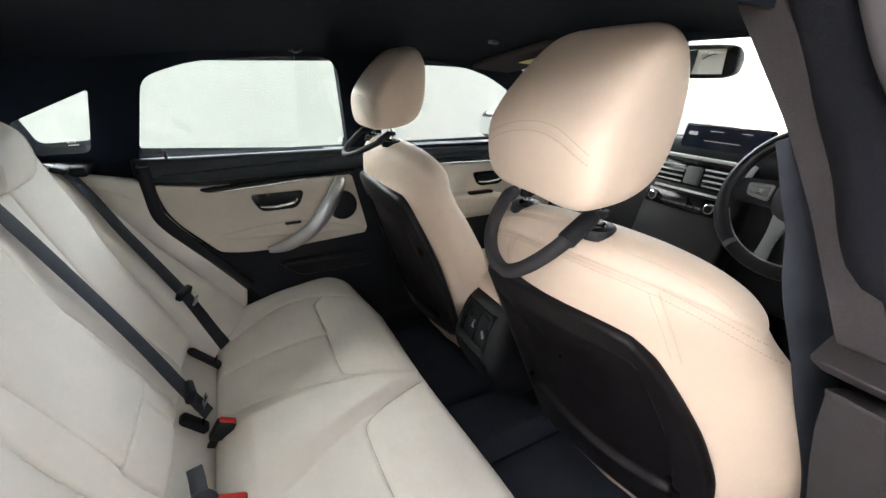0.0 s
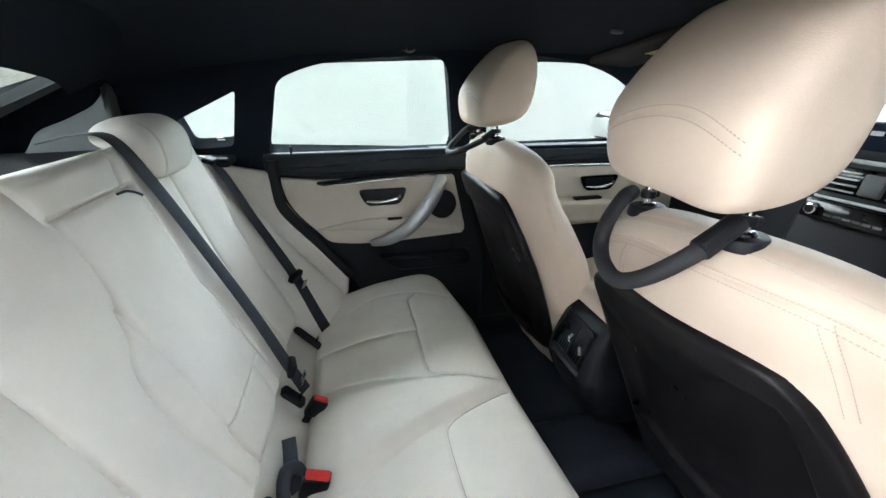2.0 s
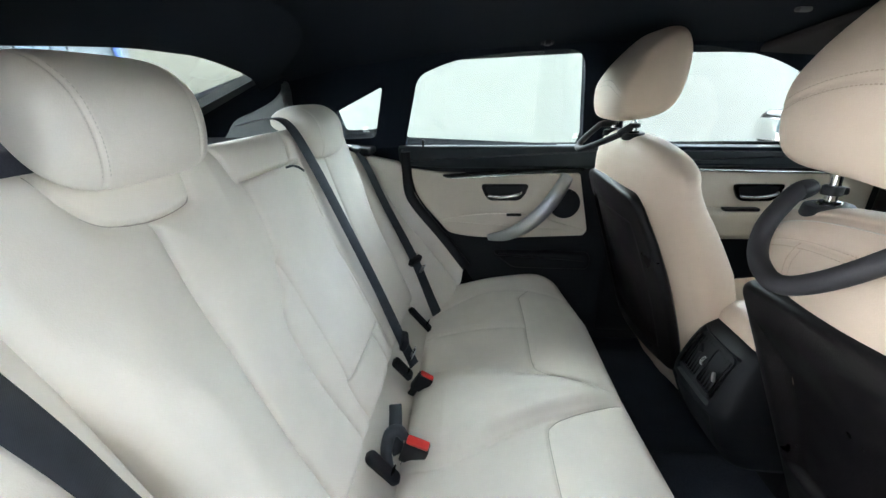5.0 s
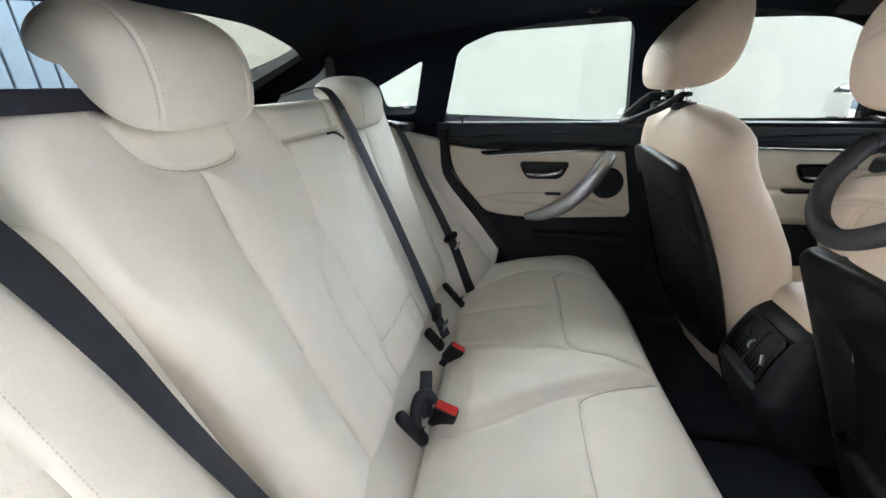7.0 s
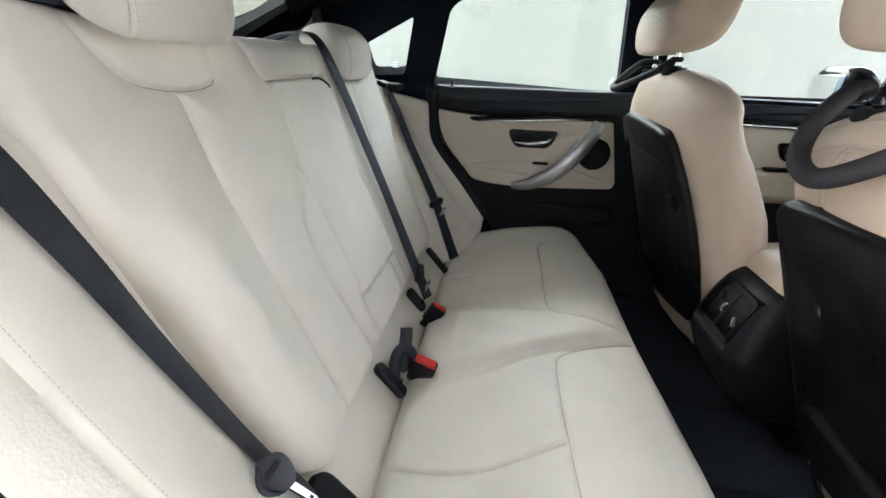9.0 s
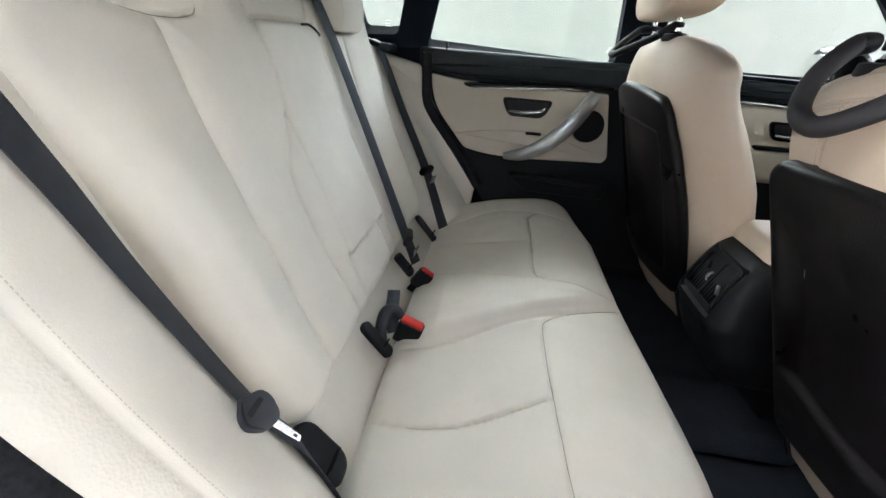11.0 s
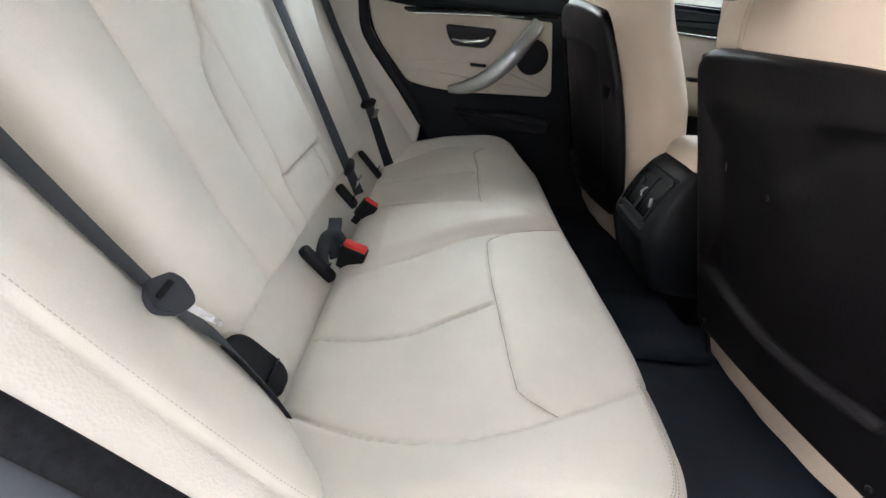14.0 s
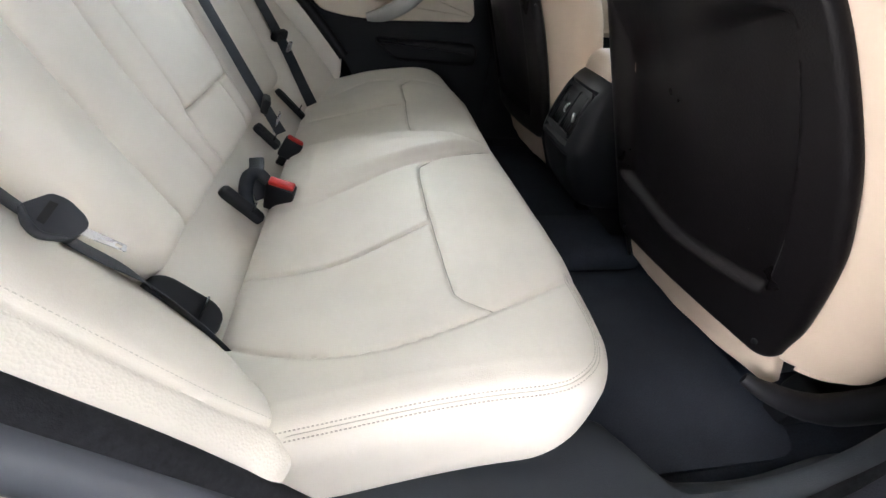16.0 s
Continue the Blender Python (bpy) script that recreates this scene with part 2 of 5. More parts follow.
def strap(name, pts, across, width, thick, material, parent=None, label="", n=10):
    """A flat band along a smooth line; across: the band's side direction at the start and the end."""
    line = smooth_line(pts, n)
    w0, w1 = (np.array(a, float) / np.linalg.norm(a) for a in across)
    verts, faces, along, uvs = [], [], 0.0, []
    for i, c in enumerate(line):
        d = line[min(i + 1, len(line) - 1)] - line[max(i - 1, 0)]
        d /= np.linalg.norm(d)
        k = i / (len(line) - 1)
        s = w0 * (1 - k) + w1 * k
        s = s - d * (s @ d)
        s /= np.linalg.norm(s)
        nn = np.cross(s, d)
        along += np.linalg.norm(line[i] - line[max(i - 1, 0)])
        for a, b in ((-1, -0.3), (-0.9, -1), (0.9, -1), (1, -0.3), (1, 0.3), (0.9, 1), (-0.9, 1), (-1, 0.3)):
            verts.append(c + s * a * width / 2 + nn * b * thick / 2)
            uvs.append((a * width / 2, along))
    for i in range(len(line) - 1):
        for k in range(8):
            k2 = (k + 1) % 8
            faces.append((i * 8 + k, i * 8 + k2, (i + 1) * 8 + k2, (i + 1) * 8 + k))
    faces += [tuple(range(8))[::-1], tuple(range((len(line) - 1) * 8, len(line) * 8))]
    ob = raw(name, verts, faces, material, parent, label, 60)
    uv = ob.data.uv_layers.new(name="UVMap")
    for lp in ob.data.loops:
        uv.data[lp.index].uv = uvs[lp.vertex_index]
    return ob


def away(U, V, line):
    """Distance of each (U, V) from a polyline."""
    best = np.full(U.shape, 9.0)
    for (ax, ay), (bx, by) in zip(line[:-1], line[1:]):
        dx, dy = bx - ax, by - ay
        k = np.clip(((U - ax) * dx + (V - ay) * dy) / max(dx * dx + dy * dy, 1e-12), 0, 1)
        best = np.minimum(best, np.hypot(U - ax - k * dx, V - ay - k * dy))
    return best


def seams(U, V, lines, depth=0.006, width=0.006, swell=0.0, reach=0.05):
    """Stitched grooves along lines, and the leather that swells away from them."""
    h = np.zeros(U.shape)
    d = np.full(U.shape, 9.0)
    for line in lines:
        d = np.minimum(d, away(U, V, line))
    h -= depth * np.exp(-((d / width) ** 2)) + 0.35 * depth * np.exp(-((d / (5 * width)) ** 2))
    return h - swell * np.exp(-d / reach)


def drape(name, rect, corner, roll, skirt, place, material, parent=None, label="", step=0.008, relief=None, smooth=60, shape=None):
    """A padded slab: a sheet over the rectangle (u0, u1, v0, v1) that rolls down over its rounded edge.
    place(U, V, H) lays it into the world, relief(U, V) shapes its face."""
    u0, u1, v0, v1 = rect
    reach = skirt + roll * 0.6
    nu, nv = int((u1 - u0 + 2 * reach) / step) + 2, int((v1 - v0 + 2 * reach) / step) + 2
    U, V = np.meshgrid(np.linspace(u0 - reach, u1 + reach, nu), np.linspace(v0 - reach, v1 + reach, nv), indexing="ij")
    CU, CV = np.clip(U, u0 + corner, u1 - corner), np.clip(V, v0 + corner, v1 - corner)
    DU, DV = U - CU, V - CV
    L = np.maximum(np.hypot(DU, DV), 1e-9)
    r0 = corner - roll
    s = np.maximum(L - r0, 0)
    a = np.minimum(s / roll, math.pi / 2)
    off = np.where(L <= r0, L, r0 + roll * np.sin(a))
    drop = roll * (1 - np.cos(a)) + np.maximum(s - roll * math.pi / 2, 0)
    drop = np.minimum(drop, skirt)
    PU, PV = CU + DU / L * off, CV + DV / L * off
    H = -drop
    if relief is not None:
        H = H + relief(PU, PV) * np.clip(1 - drop / max(roll, 1e-6), 0, 1)
    if shape is not None:
        PU, PV, H = shape(PU, PV, H)
    X, Y, Z = place(PU, PV, H)
    verts = np.stack([X, Y, Z], -1).reshape(-1, 3)
    idx = np.arange(nu * nv).reshape(nu, nv)
    quads = np.stack([idx[:-1, :-1], idx[1:, :-1], idx[1:, 1:], idx[:-1, 1:]], -1).reshape(-1, 4)
    deep = drop.reshape(-1) >= skirt - 1e-6
    keep = ~deep[quads].all(1)
    rim = list(idx[:, 0]) + list(idx[-1, 1:]) + list(idx[-2::-1, -1]) + list(idx[0, -2:0:-1])
    faces = [tuple(int(i) for i in q) for q in quads[keep]]
    mesh = bpy.data.meshes.new(name)
    mesh.from_pydata(verts.tolist(), [], faces)
    bm = bmesh.new()
    bm.from_mesh(mesh)
    bpy.data.meshes.remove(mesh)
    bmesh.ops.delete(bm, geom=[v for v in bm.verts if not v.link_faces], context="VERTS")
    bmesh.ops.remove_doubles(bm, verts=bm.verts, dist=1e-5)
    edge = [e for e in bm.edges if e.is_boundary]
    if edge:
        bmesh.ops.holes_fill(bm, edges=edge, sides=0)
    return part(name, bm, material, parent, label, smooth)


def plate(name, outer, holes, place, thick, material, parent=None, label="", smooth=30):
    """A sheet with thickness and openings that go through it; place(u, v, h) lays it into the world."""
    loops = [outer] + list(holes)
    flat = bmesh.new()
    edges = []
    for lp in loops:
        vs = [flat.verts.new((u, v, 0)) for u, v in lp]
        edges += [flat.edges.new((a, b)) for a, b in zip(vs, vs[1:] + vs[:1])]
    bmesh.ops.triangle_fill(flat, use_beauty=True, use_dissolve=False, edges=edges, normal=(0, 0, 1))
    flat.verts.index_update()
    pts = [(v.co.x, v.co.y) for v in flat.verts]
    tris = [tuple(v.index for v in f.verts) for f in flat.faces]
    flat.free()
    n = len(pts)
    bm = bmesh.new()
    vs = [bm.verts.new(place(u, v, 0.0)) for u, v in pts] + [bm.verts.new(place(u, v, -thick)) for u, v in pts]
    for t in tris:
        bm.faces.new([vs[i] for i in t])
        bm.faces.new([vs[i + n] for i in t[::-1]])
    k = 0
    for lp in loops:
        m = len(lp)
        for i in range(m):
            a, b = k + i, k + (i + 1) % m
            bm.faces.new((vs[a], vs[b], vs[b + n], vs[a + n]))
        k += m
    return part(name, bm, material, parent, label, smooth)


def rounded(pts, r, n=5):
    """A polygon with its corners rounded; r: one radius or one for each corner."""
    out, m = [], len(pts)
    for i in range(m):
        p, a, b = (Vector(pts[(i + k) % m]) for k in (0, -1, 1))
        rr = r if np.isscalar(r) else r[i]
        da, db = (a - p), (b - p)
        k = min(rr, 0.49 * da.length, 0.49 * db.length)
        s, e = p + da.normalized() * k, p + db.normalized() * k
        for j in range(n + 1):
            t = j / n
            q = s * (1 - t) ** 2 + p * 2 * t * (1 - t) + e * t * t
            out.append((q.x, q.y))
    return out


def loft(name, profile, width, place, material, parent=None, label="", power=3.2, n=8, cuts=36, relief=None, narrow=None, smooth=80):
    """A padded body: a closed side profile (a, b), carried across its width and drawn in towards both ends."""
    prof = smooth_line(profile, n, True)
    mid = (prof.max(0) + prof.min(0)) / 2
    th = np.linspace(-math.pi / 2, math.pi / 2, cuts)
    s = np.sign(np.sin(th)) * np.abs(np.sin(th)) ** 0.75
    k = np.maximum(1 - np.abs(s) ** power, 0) ** (1 / power)
    k = np.maximum(k, 0.02)
    A = mid[0] + (prof[None, :, 0] - mid[0]) * k[:, None]
    B = mid[1] + (prof[None, :, 1] - mid[1]) * k[:, None]
    half = width / 2 * np.ones_like(A)
    if narrow is not None:
        half = half * narrow(A, B)
    W = s[:, None] * half
    if relief is not None:
        da, db = relief(A, B, W)
        A, B = A + da, B + db
    X, Y, Z = place(A, W, B)
    m, c = len(prof), cuts
    verts = np.stack([X, Y, Z], -1).reshape(-1, 3)
    faces = [(i * m + j, i * m + (j + 1) % m, (i + 1) * m + (j + 1) % m, (i + 1) * m + j) for i in range(c - 1) for j in range(m)]
    faces += [tuple(range(m))[::-1], tuple(range((c - 1) * m, c * m))]
    mesh = bpy.data.meshes.new(name)
    mesh.from_pydata(verts.tolist(), [], faces)
    bm = bmesh.new()
    bm.from_mesh(mesh)
    bpy.data.meshes.remove(mesh)
    return part(name, bm, material, parent, label, smooth)


def beside(line, gap):
    """A line beside a line in the plane."""
    p = np.array(line, float)
    d = np.gradient(p, axis=0)
    d /= np.maximum(np.linalg.norm(d, axis=1), 1e-9)[:, None]
    return p + gap * np.stack([-d[:, 1], d[:, 0]], 1)


def curve(x, knots, values):
    """A smooth curve through knots."""
    line = smooth_line(list(zip(knots, values)), 10)
    return np.interp(x, line[:, 0], line[:, 1])


def skin(ob):
    me = ob.data
    return BVHTree.FromPolygons([v.co[:] for v in me.vertices], [p.vertices[:] for p in me.polygons])


def sewn(name, tree, rows, way, material, parent, pitch=0.0056, long=0.0037, r=0.0008):
    """Rows of single stitches laid on a skin: each row is dropped onto it along its way."""
    verts, faces = [], []
    for row in rows:
        p = np.array(row, float)
        at = np.concatenate([[0], np.cumsum(np.linalg.norm(p[1:] - p[:-1], axis=1))])
        for s in np.arange(0.002, at[-1] - long, pitch):
            ends = []
            for q in (s, s + long):
                o = Vector([float(np.interp(q, at, p[:, i])) for i in range(3)])
                d = way(o) if callable(way) else Vector(way)
                hit, nor, _, _ = tree.ray_cast(o, d.normalized(), 0.5)
                if hit is None:
                    break
                ends.append((np.array(hit), np.array(nor if nor.dot(d) < 0 else -nor)))
            if len(ends) < 2 or np.linalg.norm(ends[0][0] - ends[1][0]) > 4 * long:
                continue
            (a, up), (b, _) = ends
            d = (b - a) / max(np.linalg.norm(b - a), 1e-9)
            sd = np.cross(up, d) * r
            a, b = a + up * 0.0001, b + up * 0.0001
            m = (a + b) / 2 + up * r
            k = len(verts)
            verts += [a + sd, a - sd, b - sd, b + sd, m + sd * 0.7, m - sd * 0.7]
            faces += [(k, k + 1, k + 5, k + 4), (k + 4, k + 5, k + 2, k + 3), (k + 1, k + 2, k + 5), (k, k + 4, k + 3)]
    return raw(name, verts, faces, material, parent)


def seam_cord(tree, line, way, parent, r=0.0007, material=None):
    """The thread or painted crease shade that lies in a seam, dropped onto a skin along its way; in pieces where it
    leaves the skin.
    """
    run = []
    for p in list(line) + [None]:
        hit = None if p is None else tree.ray_cast(Vector([float(c) for c in p]), Vector(way).normalized(), 0.3)[0]
        if hit is not None and (not run or (hit - run[-1]).length < 0.03):
            run.append(hit)
            continue
        if len(run) > 8:
            q = np.array(run)
            q[2:-2] = (q[:-4] + q[1:-3] + q[2:-2] + q[3:-1] + q[4:]) / 5
            v, f = tube([tuple(p) for p in q - np.array(Vector(way).normalized()) * 0.0005], r, 0, 6)
            raw("seam", v, f, material or THREAD, parent)
        run = [] if hit is None else [hit]

# ---- the car's shell ----
TUMBLE = 0.62


def left_wall(u, v, h):
    """u along the car, v up; h towards the cabin. Leans in above the belt line."""
    y = 0.715 - TUMBLE * max(v - 0.97, 0.0)
    return (u, y - h, v - h * (0.53 if v > 0.97 else 0))


def right_wall(u, v, h):
    x, y, z = left_wall(u, v, h)
    return (x, 0.02 - y, z)


REAR_WIN = rounded([(-0.104, 0.972), (-0.030, 1.200), (0.08, 1.240), (0.24, 1.258), (0.465, 1.266), (0.530, 0.968)], [0.012, 0.035, 0.05, 0.1, 0.06, 0.02])
QUARTER_WIN = rounded([(-0.325, 1.000), (-0.335, 1.090), (-0.147, 1.172), (-0.205, 1.004)], [0.02, 0.012, 0.012, 0.02])
FRONT_WIN = rounded([(0.66, 0.966), (0.60, 1.262), (0.78, 1.266), (0.90, 1.250), (1.02, 1.222), (1.14, 1.172), (1.36, 1.03), (1.38, 0.955)], [0.02, 0.05, 0.05, 0.1, 0.1, 0.1, 0.05, 0.02])

OUTER_LEFT = [(-1.35, 0.90), (-1.35, 1.02), (-0.95, 1.10), (-0.62, 1.19), (-0.36, 1.245), (0.0, 1.29), (0.4, 1.31), (0.8, 1.305), (1.1, 1.275), (1.5, 1.08), (1.75, 0.95), (1.75, 0.90)]
side_left = plate("wall_left_upper", OUTER_LEFT, [QUARTER_WIN, REAR_WIN, FRONT_WIN], left_wall, 0.05, HEADLINER)
tagged(side_left, "dark cloth-lined window frame and pillars", "car body", kind="structure")
OUTER_RIGHT = [(-1.35, 0.90), (-1.35, 1.02), (-0.95, 1.10), (-0.62, 1.19), (-0.36, 1.245), (0.0, 1.29), (0.4, 1.31), (0.8, 1.305), (1.1, 1.275), (1.5, 1.08), (1.75, 0.95), (1.75, 0.90)]
DOORWAY = rounded([(-0.17, 0.90), (-0.115, 1.195), (0.1, 1.266), (0.40, 1.288), (0.70, 1.296), (0.71, 1.17), (0.68, 0.90)], [0.001, 0.05, 0.1, 0.1, 0.02, 0.05, 0.001])
OUTER_RIGHT = OUTER_RIGHT[::-1][:-1] + [(-1.35, 0.90)] + DOORWAY
FRONT_WIN_R = rounded([(0.86, 0.966), (0.84, 1.255), (0.90, 1.250), (1.02, 1.222), (1.14, 1.172), (1.36, 1.03), (1.38, 0.955)], [0.02, 0.02, 0.1, 0.1, 0.1, 0.05, 0.02])
side_right = plate("wall_right_upper", OUTER_RIGHT, [QUARTER_WIN, FRONT_WIN_R], right_wall, 0.05, HEADLINER)
tagged(side_right, "dark cloth-lined frame of the open rear doorway", "car body", kind="structure")


def roof_z(x, y):
    ridge = np.interp(x, [-0.5, -0.25, 0.1, 0.5, 0.9, 1.15], [1.262, 1.300, 1.330, 1.342, 1.335, 1.318])
    return ridge - 0.20 * np.abs(y) ** 2 - 0.10 * np.abs(y) ** 4


def roof():
    xs, ys = np.linspace(-0.445, 1.15, 60), np.linspace(-0.525, 0.60, 40)
    verts, faces = [], []
    for up in (0.0, 0.05):
        for x in xs:
            for y in ys:
                verts.append((x, y, float(roof_z(x, y)) + up))
    n, m = len(xs), len(ys)
    for k in range(2):
        for i in range(n - 1):
            for j in range(m - 1):
                q = [k * n * m + a for a in (i * m + j, (i + 1) * m + j, (i + 1) * m + j + 1, i * m + j + 1)]
                faces.append(tuple(q if k else q[::-1]))
    ring = [i * m for i in range(n)] + [(n - 1) * m + j for j in range(1, m)] + [i * m + m - 1 for i in range(n - 2, -1, -1)] + [j for j in range(m - 2, 0, -1)]
    faces += [(a, b, b + n * m, a + n * m) for a, b in zip(ring, ring[1:] + ring[:1])]
    ob = raw("ceiling", verts, faces, HEADLINER)
    tagged(ob, "dark anthracite cloth headliner of the car", "headliner", kind="structure")


roof()


def pane(name, outline, place, material, label):
    small = [(u, v) for u, v in outline]
    ob = plate(name, small, [], lambda u, v, h: place(u, v, h - 0.022), 0.004, material)
    ob.visible_shadow = False
    return tagged(ob, label, "window", kind="structure")


pane("window_1", REAR_WIN, left_wall, GLASS, "pale green tinted glass of the rear door")
pane("window_2", QUARTER_WIN, left_wall, GLASS, "small three-cornered tinted quarter window")
pane("window_3", FRONT_WIN, left_wall, CLEAR, "clear side glass of the front door")
pane("window_4", QUARTER_WIN, right_wall, GLASS, "small three-cornered tinted quarter window")
pane("window_5", FRONT_WIN_R, right_wall, CLEAR, "clear side glass of the driver's door")


# rear glass and the hatch round it
def hatch(u, v, h):
    """u across the car, v down the glass."""
    return (-0.47 - 0.93 * v - 0.37 * h, u, 1.247 - 0.37 * v + 0.93 * h)


HATCH_GLASS = rounded([(-0.46, -0.10), (0.50, -0.10), (0.535, 0.30), (0.55, 0.50), (-0.55, 0.50), (-0.53, 0.30)], [0.09, 0.09, 0.1, 0.05, 0.05, 0.1])
HATCH_OUT = [(-0.62, -0.14), (0.62, -0.14), (0.66, 0.75), (-0.66, 0.75)]
tagged(plate("wall_hatch", HATCH_OUT, [HATCH_GLASS], lambda u, v, h: hatch(u, v, h), 0.024, GREY_TRIM), "grey tailgate trim round the rear window", "tailgate", kind="structure")
pane("window_6", HATCH_GLASS, lambda u, v, h: hatch(u, v, h), CLEAR, "sloping rear window of the tailgate")
LINER_EDGE = smooth_line([(0.0, -0.052), (0.08, -0.050), (0.185, -0.032), (0.366, 0.012), (0.48, 0.056), (0.60, 0.115), (0.70, 0.18)], 5)
LINER = [(-0.70, -0.26), (0.70, -0.26)] + [tuple(p) for p in LINER_EDGE[::-1]] + [(-u, v) for u, v in LINER_EDGE[1:]]
tagged(plate("ceiling_rear_edge", LINER, [], lambda u, v, h: hatch(u, v, h - 0.038), 0.006, HEADLINER), "dark cloth edge above the rear window", "headliner", kind="structure")
part_ob = part("wall_tail", box((0.05, 1.5, 1.0), (-1.30, 0.01, 0.56)), FELT)
tagged(part_ob, "dark end of the luggage space", "car body", kind="structure")


def windscreen(u, v, h):
    return (1.14 + 0.86 * v - 0.5 * h, u, 1.30 - 0.5 * v - 0.86 * h)


SCREEN_OUT = [(-0.50, -0.05), (0.52, -0.05), (0.72, 0.72), (0.74, 0.80), (-0.72, 0.80), (-0.70, 0.72)]
SCREEN_HOLE = rounded([(-0.45, 0.0), (0.47, 0.0), (0.66, 0.74), (-0.64, 0.74)], 0.06)
tagged(plate("wall_front", SCREEN_OUT, [SCREEN_HOLE], windscreen, 0.04, HEADLINER), "dark windscreen frame with its two pillars", "car body", kind="structure")
pane("window_7", SCREEN_HOLE, windscreen, CLEAR, "clear sloping windscreen")

# floor, sills and bulkhead
tagged(part("floor", box((3.0, 1.44, 0.06), (0.55, 0.01, 0.14), bevel=0.01), CARPET), "dark blue-black carpet of the car floor", "carpet", kind="structure")
tagged(part("wall_bulkhead", box((0.05, 1.5, 0.95), (1.95, 0.01, 0.52)), FELT), "dark bulkhead under the dashboard", "car body", kind="structure")
tagged(part("wall_left_lower", box((3.2, 0.03, 0.88), (0.35, 0.80, 0.53)), FELT), "dark lower side of the car", "car body", kind="structure")
tagged(part("wall_right_front", box((1.25, 0.03, 0.80), (1.32, -0.78, 0.53)), FELT), "closed driver's door", "car body", kind="structure")
tagged(part("wall_right_rear", box((1.15, 0.03, 0.80), (-0.76, -0.76, 0.53)), FELT), "dark lower side of the car behind the doorway", "car body", kind="structure")


def sill():
    prof = [(-0.60, 0.17), (-0.615, 0.225), (-0.64, 0.245), (-0.69, 0.247), (-0.715, 0.235), (-0.735, 0.20), (-0.80, 0.17), (-0.82, 0.02), (-0.60, 0.02)]
    p = np.array(rounded(prof, 0.02, 3))
    verts, faces = [], []
    xs = np.linspace(-0.30, 1.0, 120)
    for x in xs:
        back = max(0.34 - x, 0.0)
        up = 0.42 * back ** 1.35
        front = max(x - 0.50, 0.0)
        for y, z in p:
            top = max(z - 0.17, 0) / 0.077
            y += (curve(x, [0.3, 0.55, 0.60, 0.645, 0.69, 0.80, 0.95], [-0.53, -0.53, -0.565, -0.635, -0.648, -0.650, -0.630]) + 0.60) * min(max((y + 0.69) / 0.05, 0), 1)
            verts.append((x, y - 0.03 * front + 0.04 * top * min(back, 0.3), z + up * min(top, 1.2) + 0.06 * front * top))
    m = len(p)
    faces = [(i * m + j, i * m + (j + 1) % m, (i + 1) * m + (j + 1) % m, (i + 1) * m + j) for i in range(len(xs) - 1) for j in range(m)]
    faces += [tuple(range(m))[::-1], tuple(range((len(xs) - 1) * m, len(xs) * m))]
    s = raw("trim_sill", verts, faces, SILL_TRIM)
    tagged(s, "black plastic sill trim of the open doorway", "door sill", kind="structure")


sill()

# ---- the rear bench ----
MID = 0.012
BACK_FIT = np.polyfit([0.30, 0.42, 0.5, 0.585, 0.7, 0.8, 0.9, 1.0, 1.1], [0.012, -0.032, -0.070, -0.112, -0.157, -0.190, -0.224, -0.257, -0.280], 4)


def back_x(z):
    return np.polyval(BACK_FIT, z)


def back_place(y, z, h):
    slope = np.polyval(np.polyder(BACK_FIT), z)
    n = np.sqrt(1 + slope ** 2)
    return back_x(z) + h / n, y, z - slope * h / n


def seat_z(x):
    return np.interp(x, np.linspace(-0.1, 0.6, 29), SEAT_TOP)


_xs = np.linspace(-0.1, 0.6, 29)
_fit = np.polyfit([-0.1, -0.05, 0, 0.08, 0.15, 0.23, 0.31, 0.37, 0.42, 0.5, 0.6], [0.368, 0.378, 0.390, 0.413, 0.435, 0.457, 0.475, 0.483, 0.485, 0.472, 0.43], 4)
SEAT_TOP = np.polyval(_fit, _xs)


def seat_place(x, y, h):
    return x, y, seat_z(x) + h


def mirrored(lines):
    return lines + [np.array([(u, 2 * MID - v) for u, v in ln]) for ln in lines]


SEAT_SEAMS = mirrored([
    smooth_line([(0.488, -0.012), (0.42, -0.036), (0.36, -0.058), (0.327, -0.078), (0.312, -0.105), (0.311, -0.20), (0.314, -0.290), (0.319, -0.40), (0.3235, -0.470), (0.328, -0.484), (0.340, -0.498), (0.368, -0.520)], 6),
    smooth_line([(0.52, -0.43), (0.44, -0.485), (0.366, -0.521), (0.30, -0.543), (0.22, -0.553), (0.12, -0.535), (0.01, -0.482)], 6),
    smooth_line([(-0.02, -0.330), (0.07, -0.345), (0.158, -0.345), (0.24, -0.322), (0.309, -0.297)], 6),
])

RIM = smooth_line([(0.02, -0.643), (0.20, -0.644), (0.33, -0.644), (0.405, -0.643), (0.440, -0.634), (0.470, -0.612), (0.488, -0.580), (0.496, -0.54), (0.500, -0.49), (0.506, -0.44)], 8)


